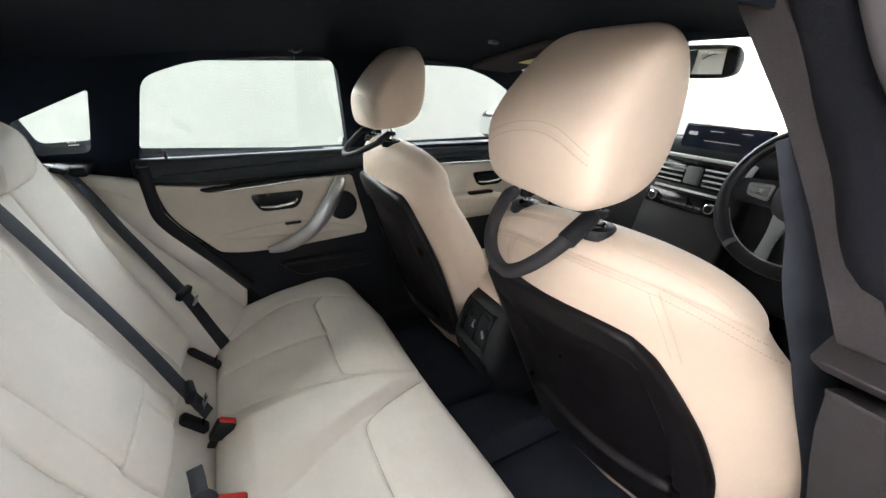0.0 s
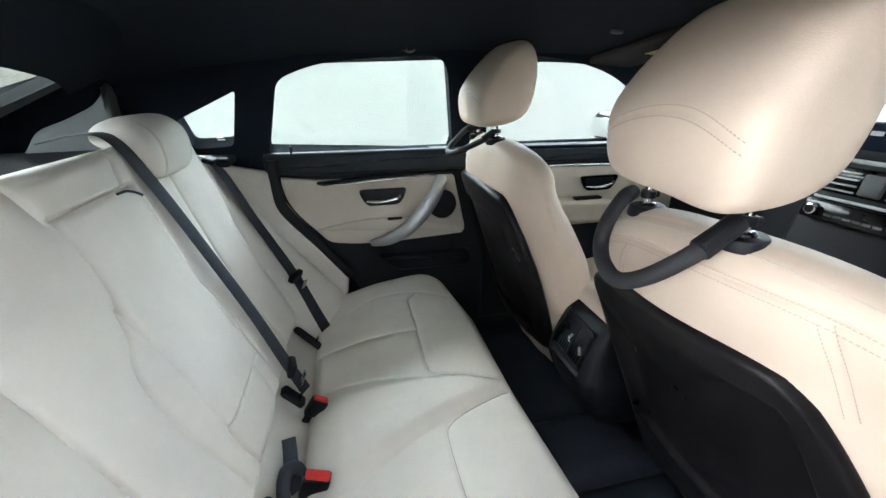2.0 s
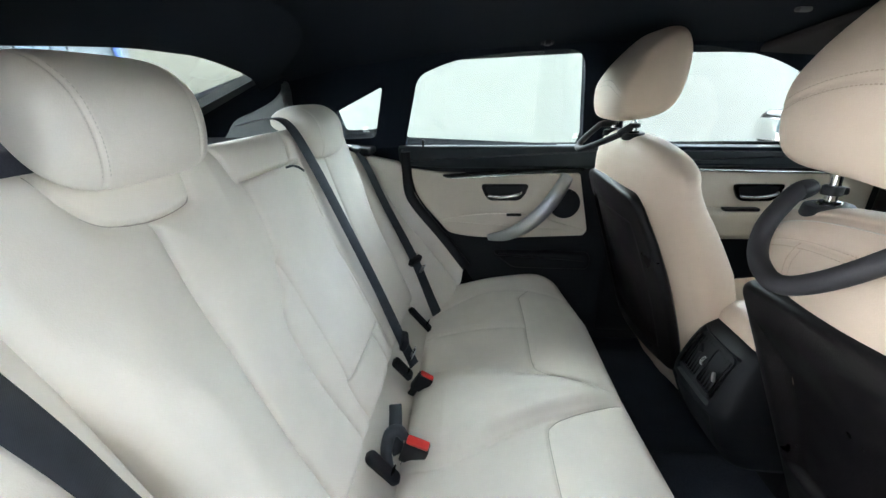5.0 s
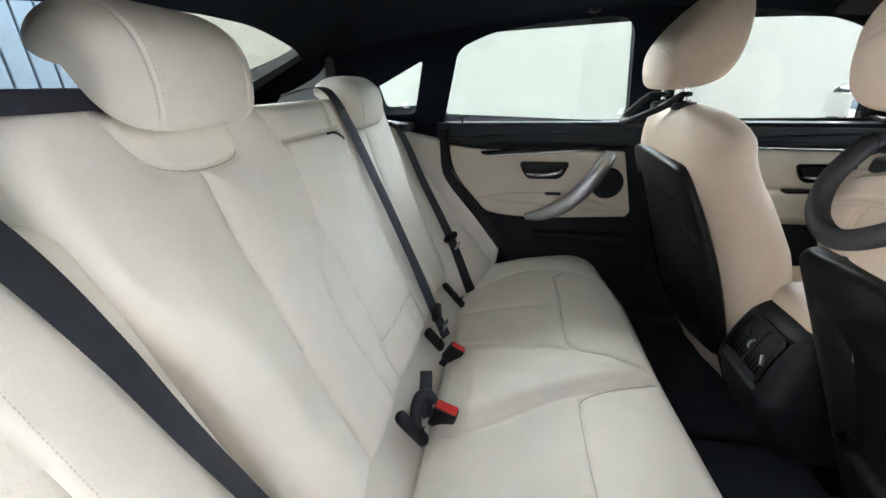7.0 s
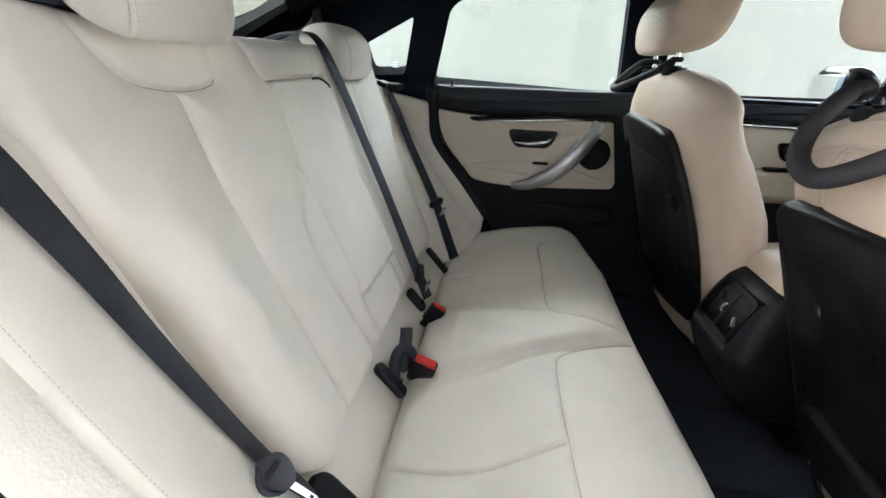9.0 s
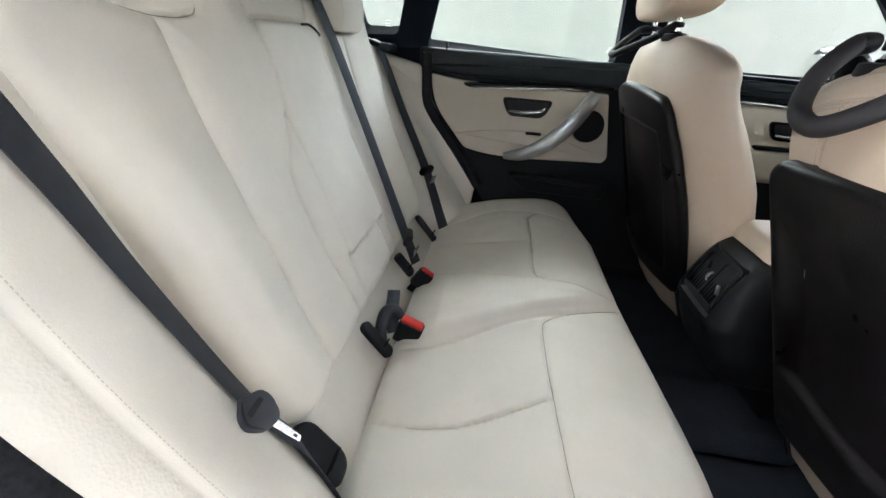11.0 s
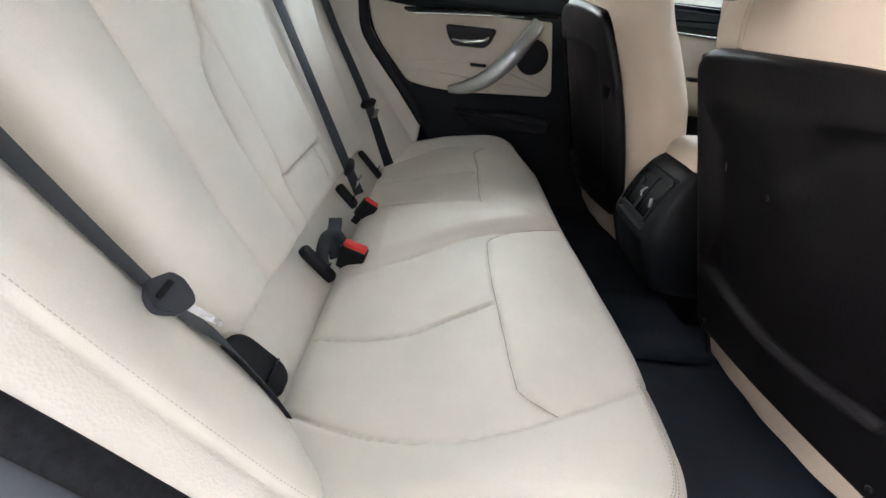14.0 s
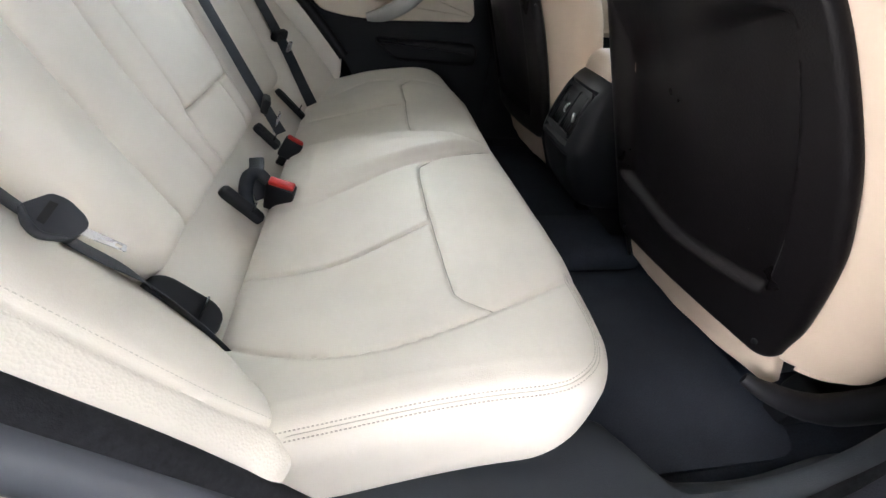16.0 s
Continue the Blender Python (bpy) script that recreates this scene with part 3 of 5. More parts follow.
def seat_relief(U, V):
    h = seams(U, V, SEAT_SEAMS, 0.0042, 0.0030, 0.003, 0.05) + seams(U, V, SEAT_SEAMS[2::3], 0.0022, 0.0034)
    h -= 0.0022 * np.exp(-((away(U, V, RIM) / 0.0036) ** 2))
    # the raised middle place: a fold at its foot, a soft crown
    at = [0.0, 0.08, 0.15, 0.23, 0.305, 0.38, 0.46]
    foot = np.interp(U, at, [-0.147, -0.149, -0.130, -0.097, -0.071, -0.052, -0.024])
    crown = np.interp(U, at, [-0.088, -0.080, -0.068, -0.048, -0.030, -0.008, 0.014])
    rise = np.clip((MID - np.abs(V - MID) - foot) / (crown - foot), 0, 1)
    rise = rise * rise * (3 - 2 * rise)
    top = np.clip((MID - np.abs(V - MID) - crown) / 0.09, 0, 1)
    h += (0.019 * rise + 0.005 * np.sin(top * math.pi / 2)) * np.clip((U + 0.02) / 0.1, 0, 1) * np.clip((0.50 - U) / 0.10, 0, 1)
    h -= 0.0034 * np.exp(-((MID - np.abs(V - MID) - foot) / 0.005) ** 2) * np.clip((0.46 - U) / 0.10, 0, 1)
    h -= 0.010 * np.exp(-(((U - 0.17) / 0.11) ** 2)) * (np.exp(-(((V + 0.31) / 0.15) ** 4)) + np.exp(-(((V - 0.335) / 0.15) ** 4)))
    side = np.abs(V - MID)
    h += np.interp(U, [0.0, 0.1, 0.2, 0.3, 0.42], [0.022, 0.024, 0.020, 0.014, 0.008]) * np.clip((side - 0.50) / 0.12, 0, 1) ** 1.5
    wob = np.sin(U * 31 + 5 * np.sin(V * 9)) * np.sin(V * 23 + 1.3)
    return h + 0.0012 * wob


bench = thing("rear_bench_seat", "cream leather rear bench seat with stitched seams", "car seat", at=(0.2, MID, 0.17))


def seat_shape(U, V, H):
    """Draws the front edge back towards the far end, bows it out at the near place and pulls the side in low down."""
    cut = 0.05 * np.clip((V - 0.35) / 0.3, 0, 1) * np.clip((U - 0.2) / 0.28, 0, 1)
    low = 0.2 * np.clip((-H - 0.04) / 0.195, 0, 1) ** 3
    fore = np.clip((U - 0.34) / 0.16, 0, 1)
    cut = cut - curve(V, [-0.66, -0.60, -0.50, -0.38, -0.25, -0.12, 0.0, 0.1], [0, 0.002, 0.016, 0.024, 0.018, 0.008, 0.002, 0]) * fore * fore * (3 - 2 * fore)
    return U - cut - 0.35 * low * np.clip((U - 0.3) / 0.2, 0, 1), V + 0.30 * low * np.clip((-0.55 - V) / 0.1, 0, 1), H


cushion = drape("cushion", (-0.012, 0.512, -0.660, 0.685), 0.10, 0.034, 0.235, seat_place, CREAM, bench, step=0.0038, relief=seat_relief, shape=seat_shape)


def rim_row(gap):
    return [(u, v, 0.60) for u, v in beside(RIM, gap)]


cushion_skin = skin(cushion)
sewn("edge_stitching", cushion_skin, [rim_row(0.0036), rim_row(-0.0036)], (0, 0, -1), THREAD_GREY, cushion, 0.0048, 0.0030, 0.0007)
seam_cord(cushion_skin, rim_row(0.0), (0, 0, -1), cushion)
# Crease shade drawn as dark cords in the two panel seams.
for ln in [SEAT_SEAMS[i] for i in (0, 3)]:
    fine = smooth_line(ln, 3)
    u, v, _ = seat_shape(fine[:, 0], fine[:, 1], np.zeros(len(fine)))
    seam_cord(cushion_skin, np.stack([u, v, np.full(len(u), 0.60)], 1), (0, 0, -1), cushion, 0.0006, SEAM_SHADE)


def strip_place(y, z, h):
    """The leather filler between the cushion and the backrest."""
    return -0.024 - 0.82 * (z - 0.39) + 0.80 * h, y, z + 0.60 * h


drape("filler_strip", (-0.60, 0.66, 0.30, 0.60), 0.03, 0.02, 0.04, lambda y, z, h: strip_place(y, z, h - 0.012), CREAM, bench, step=0.012)

BACK_SEAMS = [
    np.array([(MID + s * (y - MID), z) for y, z in ln]) for s in (1, -1) for ln in (
        smooth_line([(-0.298, 1.005), (-0.300, 0.90), (-0.306, 0.70), (-0.312, 0.515), (-0.312, 0.40)], 6),
        smooth_line([(-0.400, 1.075), (-0.385, 1.045), (-0.350, 1.018), (-0.290, 1.005), (-0.228, 1.008), (-0.208, 1.022), (-0.204, 1.07)], 6),
        smooth_line([(-0.094, 0.86), (-0.112, 0.815), (-0.140, 0.785), (-0.156, 0.745), (-0.160, 0.68), (-0.157, 0.60), (-0.150, 0.515), (-0.145, 0.46)], 6),
        smooth_line([(-0.120, 1.075), (-0.108, 1.045), (-0.096, 1.012)], 6),
        smooth_line([(-0.088, 0.575), (-0.092, 0.53), (-0.084, 0.47)], 6),
    )]
ARM = (-0.089, 0.150, 0.581, 1.010)


def back_relief(U, V):
    h = seams(U, V, BACK_SEAMS, 0.0078, 0.0038, 0.010, 0.034)
    for s in (1, -1):
        Y = MID + s * (U - MID)
        h += 0.020 * np.exp(-(((Y + 0.43) / 0.07) ** 2)) * np.exp(-(((V - 0.70) / 0.25) ** 4))
        h -= 0.012 * np.exp(-(((Y + 0.30) / 0.08) ** 4)) * np.exp(-(((V - 1.05) / 0.045) ** 4))
    inside = np.clip(np.minimum(U - ARM[0] + 0.002, ARM[1] - U + 0.002) / 0.003, 0, 1) * np.clip(np.minimum(V - ARM[2] + 0.005, ARM[3] - V + 0.006) / 0.006, 0, 1)
    h -= 0.017 * inside
    h += 0.0010 * np.sin(U * 27 + 4 * np.sin(V * 8)) * np.sin(V * 21)
    return h


def back_shape(U, V, H):
    k = np.interp(V, [0.3, 0.45, 0.52, 0.62, 0.74, 0.80, 0.865, 0.92, 1.1], [0.87, 0.87, 0.88, 0.895, 0.892, 0.905, 0.95, 0.98, 1.0])
    w = np.clip(np.abs(U - MID) / 0.52, 0, 1.2) ** 2
    lift = 0.018 * np.clip((V - 0.98) / 0.1, 0, 1) * np.clip((np.abs(U - MID) - 0.36) / 0.09, 0, 1)
    return MID + (U - MID) * (1 - w * (1 - k)), V + lift, H


backrest = drape("backrest", (MID - 0.522, MID + 0.522, 0.474, 1.082), 0.06, 0.030, 0.13, back_place, CREAM, bench, step=0.0030, relief=back_relief, shape=back_shape)
back_skin = skin(backrest)
# Dark cords paint the shade along the backrest's creases.
for ln in [BACK_SEAMS[i] for i in (0, 1, 2, 5, 6, 7)]:
    fine = smooth_line(ln, 3)
    u, v, _ = back_shape(fine[:, 0], fine[:, 1], np.zeros(len(fine)))
    seam_cord(back_skin, np.stack([back_x(v) + 0.06, u, v + 0.018], 1), (-1, 0, -0.3), backrest, 0.0007, SEAM_SHADE)
arm = drape("armrest_panel", ARM, 0.016, 0.010, 0.02, lambda u, v, h: back_place(u, v, h - 0.0015), CREAM, bench, step=0.005, label="folded-up centre armrest of cream leather",
            relief=lambda U, V: 0.006 * (1 - ((U - 0.030) / 0.125) ** 2) - 0.007 * np.exp(-(((U - 0.105) / 0.045) ** 2 + ((V - 1.004) / 0.016) ** 2)))
loop = [back_place(y, z, h) for y, z, h in ((0.075, 1.006, -0.002), (0.095, 1.005, 0.004), (0.112, 0.999, 0.006), (0.128, 0.991, 0.006), (0.138, 0.986, 0.004))]
strap("pull_loop", loop, ((0.3, 0, 1), (0.3, 0, 1)), 0.005, 0.0022, BELT, bench, "black fabric pull loop of the armrest")


# padded side bolsters beside the backrest
PAD_FIT = np.polyfit([0.28, 0.36, 0.43, 0.5, 0.57, 0.63, 0.7, 0.8, 0.9, 1.0], [0.100, 0.108, 0.098, 0.062, 0.012, -0.034, -0.078, -0.130, -0.180, -0.228], 4)


def pad_place(side):
    def place(y, z, h):
        slope = np.polyval(np.polyder(PAD_FIT), z)
        n = np.sqrt(1 + slope ** 2)
        tuck = np.clip((np.abs(y) - 0.484) / 0.15, 0, 1)
        hollow = np.interp(z, [0.35, 0.45, 0.6, 0.7, 0.8, 0.9], [0.115, 0.115, 0.105, 0.085, 0.070, 0.060])
        tip = 0.026 * np.exp(-((z - 0.425) / 0.050) ** 2) if side < 0 else 0.0
        sunk = np.interp(z, [0.4, 0.6, 0.97], [0.0, 0.018, 0.045]) if side > 0 else 0.0
        return np.polyval(PAD_FIT, z) + h / n - hollow * (1 - tuck) ** 1.3 - 0.022 * np.clip((0.512 - np.abs(y)) / 0.03, 0, 1) - sunk + tip * np.clip((np.abs(y) - 0.56) / 0.10, 0, 1), MID + side * np.abs(y), z - slope * h / n
    return place


PAD_SEAM = smooth_line([(0.647, 0.30), (0.647, 0.40), (0.645, 0.55), (0.643, 0.70), (0.641, 0.85), (0.639, 1.0)], 6)


def pad_relief(U, V):
    return seams(U, V, [PAD_SEAM], 0.0028, 0.0035, 0.0015, 0.02)


for side in (-1, 1):
    pad = drape("side_bolster", (0.470, 0.705 if side < 0 else 0.672, 0.372 if side < 0 else 0.262, 1.005), 0.060, 0.040, 0.14, pad_place(side), CREAM, bench, step=0.0045 if side < 0 else 0.007, relief=pad_relief if side < 0 else None)
    if side < 0:
        pad.data.materials.append(CREAM_GRAIN)
        for face in pad.data.polygons:
            if face.center.y < MID - 0.646:
                face.material_index = 1
        near_skin = skin(pad)
        rows = [[Vector(pad_place(-1)(u, v, 0.03)) for u, v in beside(PAD_SEAM, g)] for g in (0.0042,)]
        sewn("bolster_stitching", near_skin, rows, (-0.8, 0.15, -0.55), THREAD, pad, 0.0048, 0.0031, 0.0005)


def rear_headrest(cy, z0, tall):
    prof = [(-0.235, 0.01), (-0.228, 0.05), (-0.238, 0.095), (-0.272, 0.125), (-0.315, 0.128), (-0.348, 0.114), (-0.360, 0.094), (-0.342, 0.078), (-0.300, 0.068), (-0.269, 0.038), (-0.252, 0.0)]

    def relief(A, B, W):
        d = np.abs(np.abs(W) - 0.080 - 0.05 * (B - 0.06))
        g = -0.0035 * np.exp(-((d / 0.0025) ** 2))
        return g, g * 0.2
    head = loft("headrest", prof, 0.245, lambda a, w, b: (a, cy + w, z0 + tall * b), CREAM, bench, power=4.0, n=14, relief=relief, cuts=140)
    over = skin(head)
    for k in (-1, 1):
        rows = [[(0.0, cy + k * (0.080 + 0.05 * (b - 0.06)) + g, z0 + tall * b) for b in np.linspace(0.012, 0.118, 40)] for g in (0.0042, -0.0042)]
        sewn("seam_stitching", over, rows, (-1, 0, 0), THREAD, head, 0.0048, 0.0030, 0.0005)
    return head


rear_headrest(-0.292, 1.058, 1.08)
rear_headrest(0.325, 0.998, 1.0)

# ---- the front seats ----
def seat_body(parent, cy, back, knots, half, low, flat, rise, under, sway, lines, label):
    """A padded backrest: rounded level cuts stacked from its foot to its domed top; back(y, z) is its rear face."""
    a = np.linspace(0, math.pi / 2, 60)[1:]
    zs = np.concatenate([np.linspace(low, flat, 170), flat + rise * np.sin(a)])
    ks = np.concatenate([np.ones(170), np.maximum(np.cos(a), 0.0) ** 0.8])
    ks[:10] *= np.sqrt(np.linspace(0.55, 1, 10))
    th = np.linspace(0, 2 * math.pi, 280, endpoint=False)
    n = 2.7
    cu = np.sign(np.cos(th)) * np.abs(np.cos(th)) ** (2 / n)
    su = np.sign(np.sin(th)) * np.abs(np.sin(th)) ** (2 / n)
    Z, T = np.meshgrid(zs, th, indexing="ij")
    ZF = np.minimum(Z, flat)
    K = ks[:, None] * np.ones_like(T)
    deep = np.interp(ZF, [0.3, 0.75, 0.9, flat], [0.095, 0.085, 0.066, 0.060])
    Y = cy + sway * np.clip((Z - 0.75) / 0.15, 0, 1) + curve(ZF, knots, half) * K * cu[None, :]
    X = back(Y, np.minimum(Z, flat + 0.03)) + deep + K ** 0.8 * deep * su[None, :]
    X = X + 0.024 * np.clip((np.interp(Z, [0.3, 0.7, 0.8, 0.87], [0.165, 0.165, 0.14, 0.10]) - np.abs(Y - cy)) / 0.03, 0, 1) * np.clip((under - Z) / 0.03, 0, 1) * (su[None, :] < 0)
    if lines:
        X = X - seams(Y, Z, lines, 0.0034, 0.0032, 0.0016, 0.03) * (su[None, :] < 0)
    X = X + 0.0012 * np.sin(Y * 31 + Z * 17) * np.sin(Z * 26 - Y * 9) * (su[None, :] < 0)
    r, m = Z.shape
    verts = np.stack([X, Y, Z], -1).reshape(-1, 3)
    faces = [(i * m + j, i * m + (j + 1) % m, (i + 1) * m + (j + 1) % m, (i + 1) * m + j) for i in range(r - 1) for j in range(m)]
    faces.append(tuple(range(m))[::-1])
    return raw("backrest", verts, faces, WARM_LIT, parent, label, 70)


def front_seat(name, label, cy, back, body, shell_rect, shell_form, shell_inset, post, head_at, flap, base):
    """A seat seen from behind; back(y, z) gives the x of its rear face."""
    seat = thing(name, label, "car seat", "front seats", at=(0.9, cy, 0.17))
    inner = 1 if cy < 0 else -1
    px, py, gap, hy = post

    def place(y, z, h):
        return back(y, z) - 0.91 * h, y, z - 0.40 * h

    yoke = smooth_line([(cy - 0.266, 0.875), (cy - 0.242, 0.908), (cy - 0.190, 0.946), (cy - 0.118, 0.968), (cy - 0.03, 0.974), (cy + 0.03, 0.974), (cy + 0.118, 0.968), (cy + 0.190, 0.946), (cy + 0.242, 0.908), (cy + 0.266, 0.875)], 6)
    fold = smooth_line([(cy - 0.250, 0.88), (cy - 0.225, 0.925), (cy - 0.17, 0.985), (cy - 0.066, 1.009), (cy + 0.066, 1.009), (cy + 0.17, 0.985), (cy + 0.225, 0.925), (cy + 0.250, 0.88)], 6)
    drops = [smooth_line([(cy + s * 0.118, 0.968), (cy + s * 0.136, 0.925), (cy + s * 0.150, 0.86)], 6) for s in (1, -1)]
    near = cy < 0
    rest = seat_body(seat, cy, back, *body, [yoke, fold] + drops if near else [], "beige leather backrest with double-stitched yoke")
    rest_skin = skin(rest)
    if near:
        rows = [beside(ln, g) for ln in [yoke] + drops for g in (0.0055, -0.0055)]
        rows = [[(float(back(u, min(v, 0.96))) - 0.12, u, v + 0.04) for u, v in row] for row in rows]
        sewn("stitching", rest_skin, rows, (1, 0, -0.33), THREAD_DARK, rest, 0.0048, 0.0032, 0.0006)
        seam_cord(rest_skin, [(float(back(u, min(v, 0.96))) - 0.12, u, v + 0.04) for u, v in smooth_line(fold, 3)], (1, 0, -0.33), rest)
    shell = drape("back_shell", shell_rect, 0.034, 0.010, 0.040, lambda u, v, h: place(u, v, h + 0.012), SHELL, seat, step=0.0045, relief=shell_inset, shape=shell_form, label="black grained plastic shell of the seat back")
    z0 = shell_rect[2]
    for u in (cy - 0.152, cy + 0.185):
        q = place(u, z0 + 0.040, 0.014)
        part("shell_screw", rod(q, (q[0] - 0.003, q[1], q[2]), 0.006, 0.005, 14, 0.001), BLACK, shell)
    # leather rear flap under the shell, its end tucked round a black hem
    f0, f1, flow, fhigh = flap

    def hang(u, v, h):
        x, y, z = place(u, v, h - 0.006)
        return x + 0.10 * np.clip(fhigh - v, 0, 1) + 0.0015 * np.sin(u * 60), y, z
    fl = drape("rear_flap", (f0, f1, flow, fhigh), 0.012, 0.006, 0.02, hang, WARM_LIT, seat, step=0.006, label="narrow leather flap below the shell")
    e = f1 if near else f0
    v, f = tube([hang(e + inner * 0.002, z, 0.004) for z in np.linspace(flow + 0.004, fhigh - 0.012, 5)], 0.0045, 4, 10)
    raw("flap_hem", v, f, BLACK, fl)
    # cushion, rails and covers
    bx, bz = base
    drape("cushion", (bx + 0.13, bx + 0.52, cy - 0.205, cy + 0.205), 0.09, 0.05, 0.16, lambda x, y, h: (x, y, bz + 0.15 + 0.12 * (x - 0.85) + h), WARM_LIT, seat, step=0.012)
    for s in (-1, 1):
        part("seat_rail", box((0.50, 0.045, 0.055), (bx + 0.42, cy + s * 0.18, 0.200), bevel=0.01), BLACK, seat)
        part("rail_cover", box((0.12, 0.07, 0.06), (bx + 0.26, cy + s * 0.18, 0.225), (0, 12, s * 12), 0.018, 3), SOFT_BLACK, seat)
    part("seat_pan", box((0.42, 0.33, 0.05), (bx + 0.31, cy, bz + 0.02), (0, -4, 0), 0.015, 3), SOFT_BLACK, seat)
    v, f = tube([(bx + 0.045, cy - inner * 0.168, bz - 0.006), (bx + 0.070, cy - inner * 0.195, bz - 0.010), (bx + 0.125, cy - inner * 0.226, bz - 0.014), (bx + 0.20, cy - inner * 0.240, bz - 0.006), (bx + 0.45, cy - inner * 0.245, bz + 0.03)], [0.010, 0.018, 0.024, 0.027, 0.030], 8, 16)
    raw("side_cover", v, f, BLACK, seat, "black plastic side cover of the seat base")
    # head restraint on its two posts
    feet = [rest_skin.ray_cast(Vector((px, py + k * gap, 1.3)), Vector((0, 0, -1)))[0] for k in (-1, 1)]
    for foot in feet:
        def up(h, foot=foot):
            return foot.x - 0.06 * h, foot.y, foot.z + h
        stick = part("headrest_post", rod(up(-0.02), up(0.10), 0.0066, seg=18), CHROME, seat, "chrome post")
        part("post_guide", rod(up(-0.012), up(0.004), 0.029, 0.026, 28, 0.003), BLACK, stick)
        part("guide_collar", rod(up(0.004), up(0.008), 0.014, 0.012, 20, 0.001), GLOSS_BLACK, stick)
    prof = [(-0.037, 0.028), (-0.046, 0.068), (-0.042, 0.104), (-0.022, 0.136), (0.003, 0.166), (0.030, 0.198), (0.058, 0.220), (0.085, 0.212), (0.098, 0.170), (0.093, 0.100), (0.076, 0.050), (0.040, 0.028), (-0.006, 0.022)]

    def arc(W):
        return 0.108 - 2.2 * W ** 2

    def narrow(A, B):
        return np.interp(B, [0.02, 0.06, 0.11, 0.17, 0.22], [0.95, 0.99, 1.0, 0.96, 0.90])
    hx, hz = head_at
    head = loft("headrest", prof, 0.260, lambda a, w, b: (hx + np.where(a > 0, 1.25 * a, a), hy - (0.018 if near else 0.0) + (np.where(w < 0, 0.84 * w, w) if near else w), hz + 1.08 * b - (0.010 * np.clip(-w / 0.11, 0, 1) * np.clip((0.10 - b) / 0.06, 0, 1) if near else 0.0)), WARM_LIT, seat, power=5.2, n=12, cuts=64, narrow=narrow, label="padded leather head restraint tinted beige for warm light")
    bm = bmesh.new()
    bm.from_mesh(head.data)
    for _ in range(26):
        bmesh.ops.smooth_vert(bm, verts=bm.verts, factor=0.5, use_axis_x=True, use_axis_y=True, use_axis_z=True)
    for p in bm.verts:
        w = (p.co.y - hy + (0.018 if near else 0.0))
        d = (p.co.z - hz) / 1.08 - arc(w / 0.84 if near and w < 0 else w)
        if p.co.x < hx + 0.03:
            p.co.x += 0.0016 * math.exp(-((d / 0.0026) ** 2))
    bm.to_mesh(head.data)
    bm.free()
    head_skin = skin(head)
    ws = np.linspace(-0.112, 0.112, 60)
    rows = [[(px - 0.40, hy - (0.018 if near else 0.0) + (0.84 * w if near and w < 0 else w), hz + 1.08 * (float(arc(w)) + g)) for w in ws] for g in (0.0055, -0.0055)]
    sewn("seam_stitching", head_skin, rows, (1, 0, 0), THREAD_DARK, head, 0.0048, 0.0032, 0.0006)
    return seat, feet


def driver_back(y, z):
    line = 0.964 - 0.445 * z + 0.50 * 0.016 * np.log1p(np.exp((z - 0.937) / 0.016))
    return line + 0.75 * np.maximum(-0.27 - y, 0) ** 2 + 0.3 * np.maximum(y + 0.22, 0) ** 2


def passenger_back(y, z):
    bow = 0.048 * (1 - np.clip(np.abs(y - 0.385) / 0.27, 0, 1) ** 2)
    return 0.862 - 0.335 * z - bow + 0.9 * np.maximum(z - 0.89, 0) ** 1.5


def driver_shell_form(U, V, H):
    t = (U + 0.370) / 0.215
    wide = np.where(t > 0, 0.215, curve(V, [0.34, 0.36, 0.41, 0.47, 0.59, 0.665, 0.72, 0.79, 0.85, 0.89], [0.176, 0.182, 0.192, 0.203, 0.209, 0.201, 0.190, 0.168, 0.144, 0.120]))
    up = np.clip((V - 0.72) / 0.16, 0, 1)
    mid = 0.020 * (1 - np.clip(np.abs(t), 0, 1) ** 2) * np.clip((0.42 - V) / 0.06, 0, 1)
    wide = wide - 1.3 * np.maximum(-H - 0.016, 0)
    return -0.370 + t * wide, V + up * (-0.010 * np.clip(t, 0, 1) ** 2 - 0.012 * np.clip(-t, 0, 1) ** 3) + mid, H


def driver_shell_inset(U, V):
    """The sunk middle of the shell: a broad slanted flank on the inner side, a narrow ledge below, a soft step outside."""
    flank = np.interp(V, [0.48, 0.52, 0.66, 0.755, 0.80, 0.84], [-0.200, -0.206, -0.222, -0.208, -0.182, -0.160])
    edge = -0.168 - 0.006 * np.cos(V * 9)
    inner = np.clip((edge - U) / np.maximum(edge - flank, 0.004), 0, 1)
    foot = np.interp(U, [-0.52, -0.44, -0.36, -0.20], [0.486, 0.478, 0.474, 0.505])
    low = np.clip((V - foot) / 0.014, 0, 1)
    side = np.clip((U + np.interp(V, [0.48, 0.69, 0.83], [0.530, 0.534, 0.536])) / 0.012, 0, 1)
    high = np.clip((0.842 - V) / np.interp(U, [-0.50, -0.40, -0.30], [0.010, 0.05, 0.12]), 0, 1)
    k = inner * low * side * high
    k = k * k * (3 - 2 * k)
    pit = 0.006 * np.exp(-(((U + 0.43) / 0.05) ** 2)) * np.clip((V - 0.5) / 0.3, 0, 1)
    return -0.018 * k - pit * k


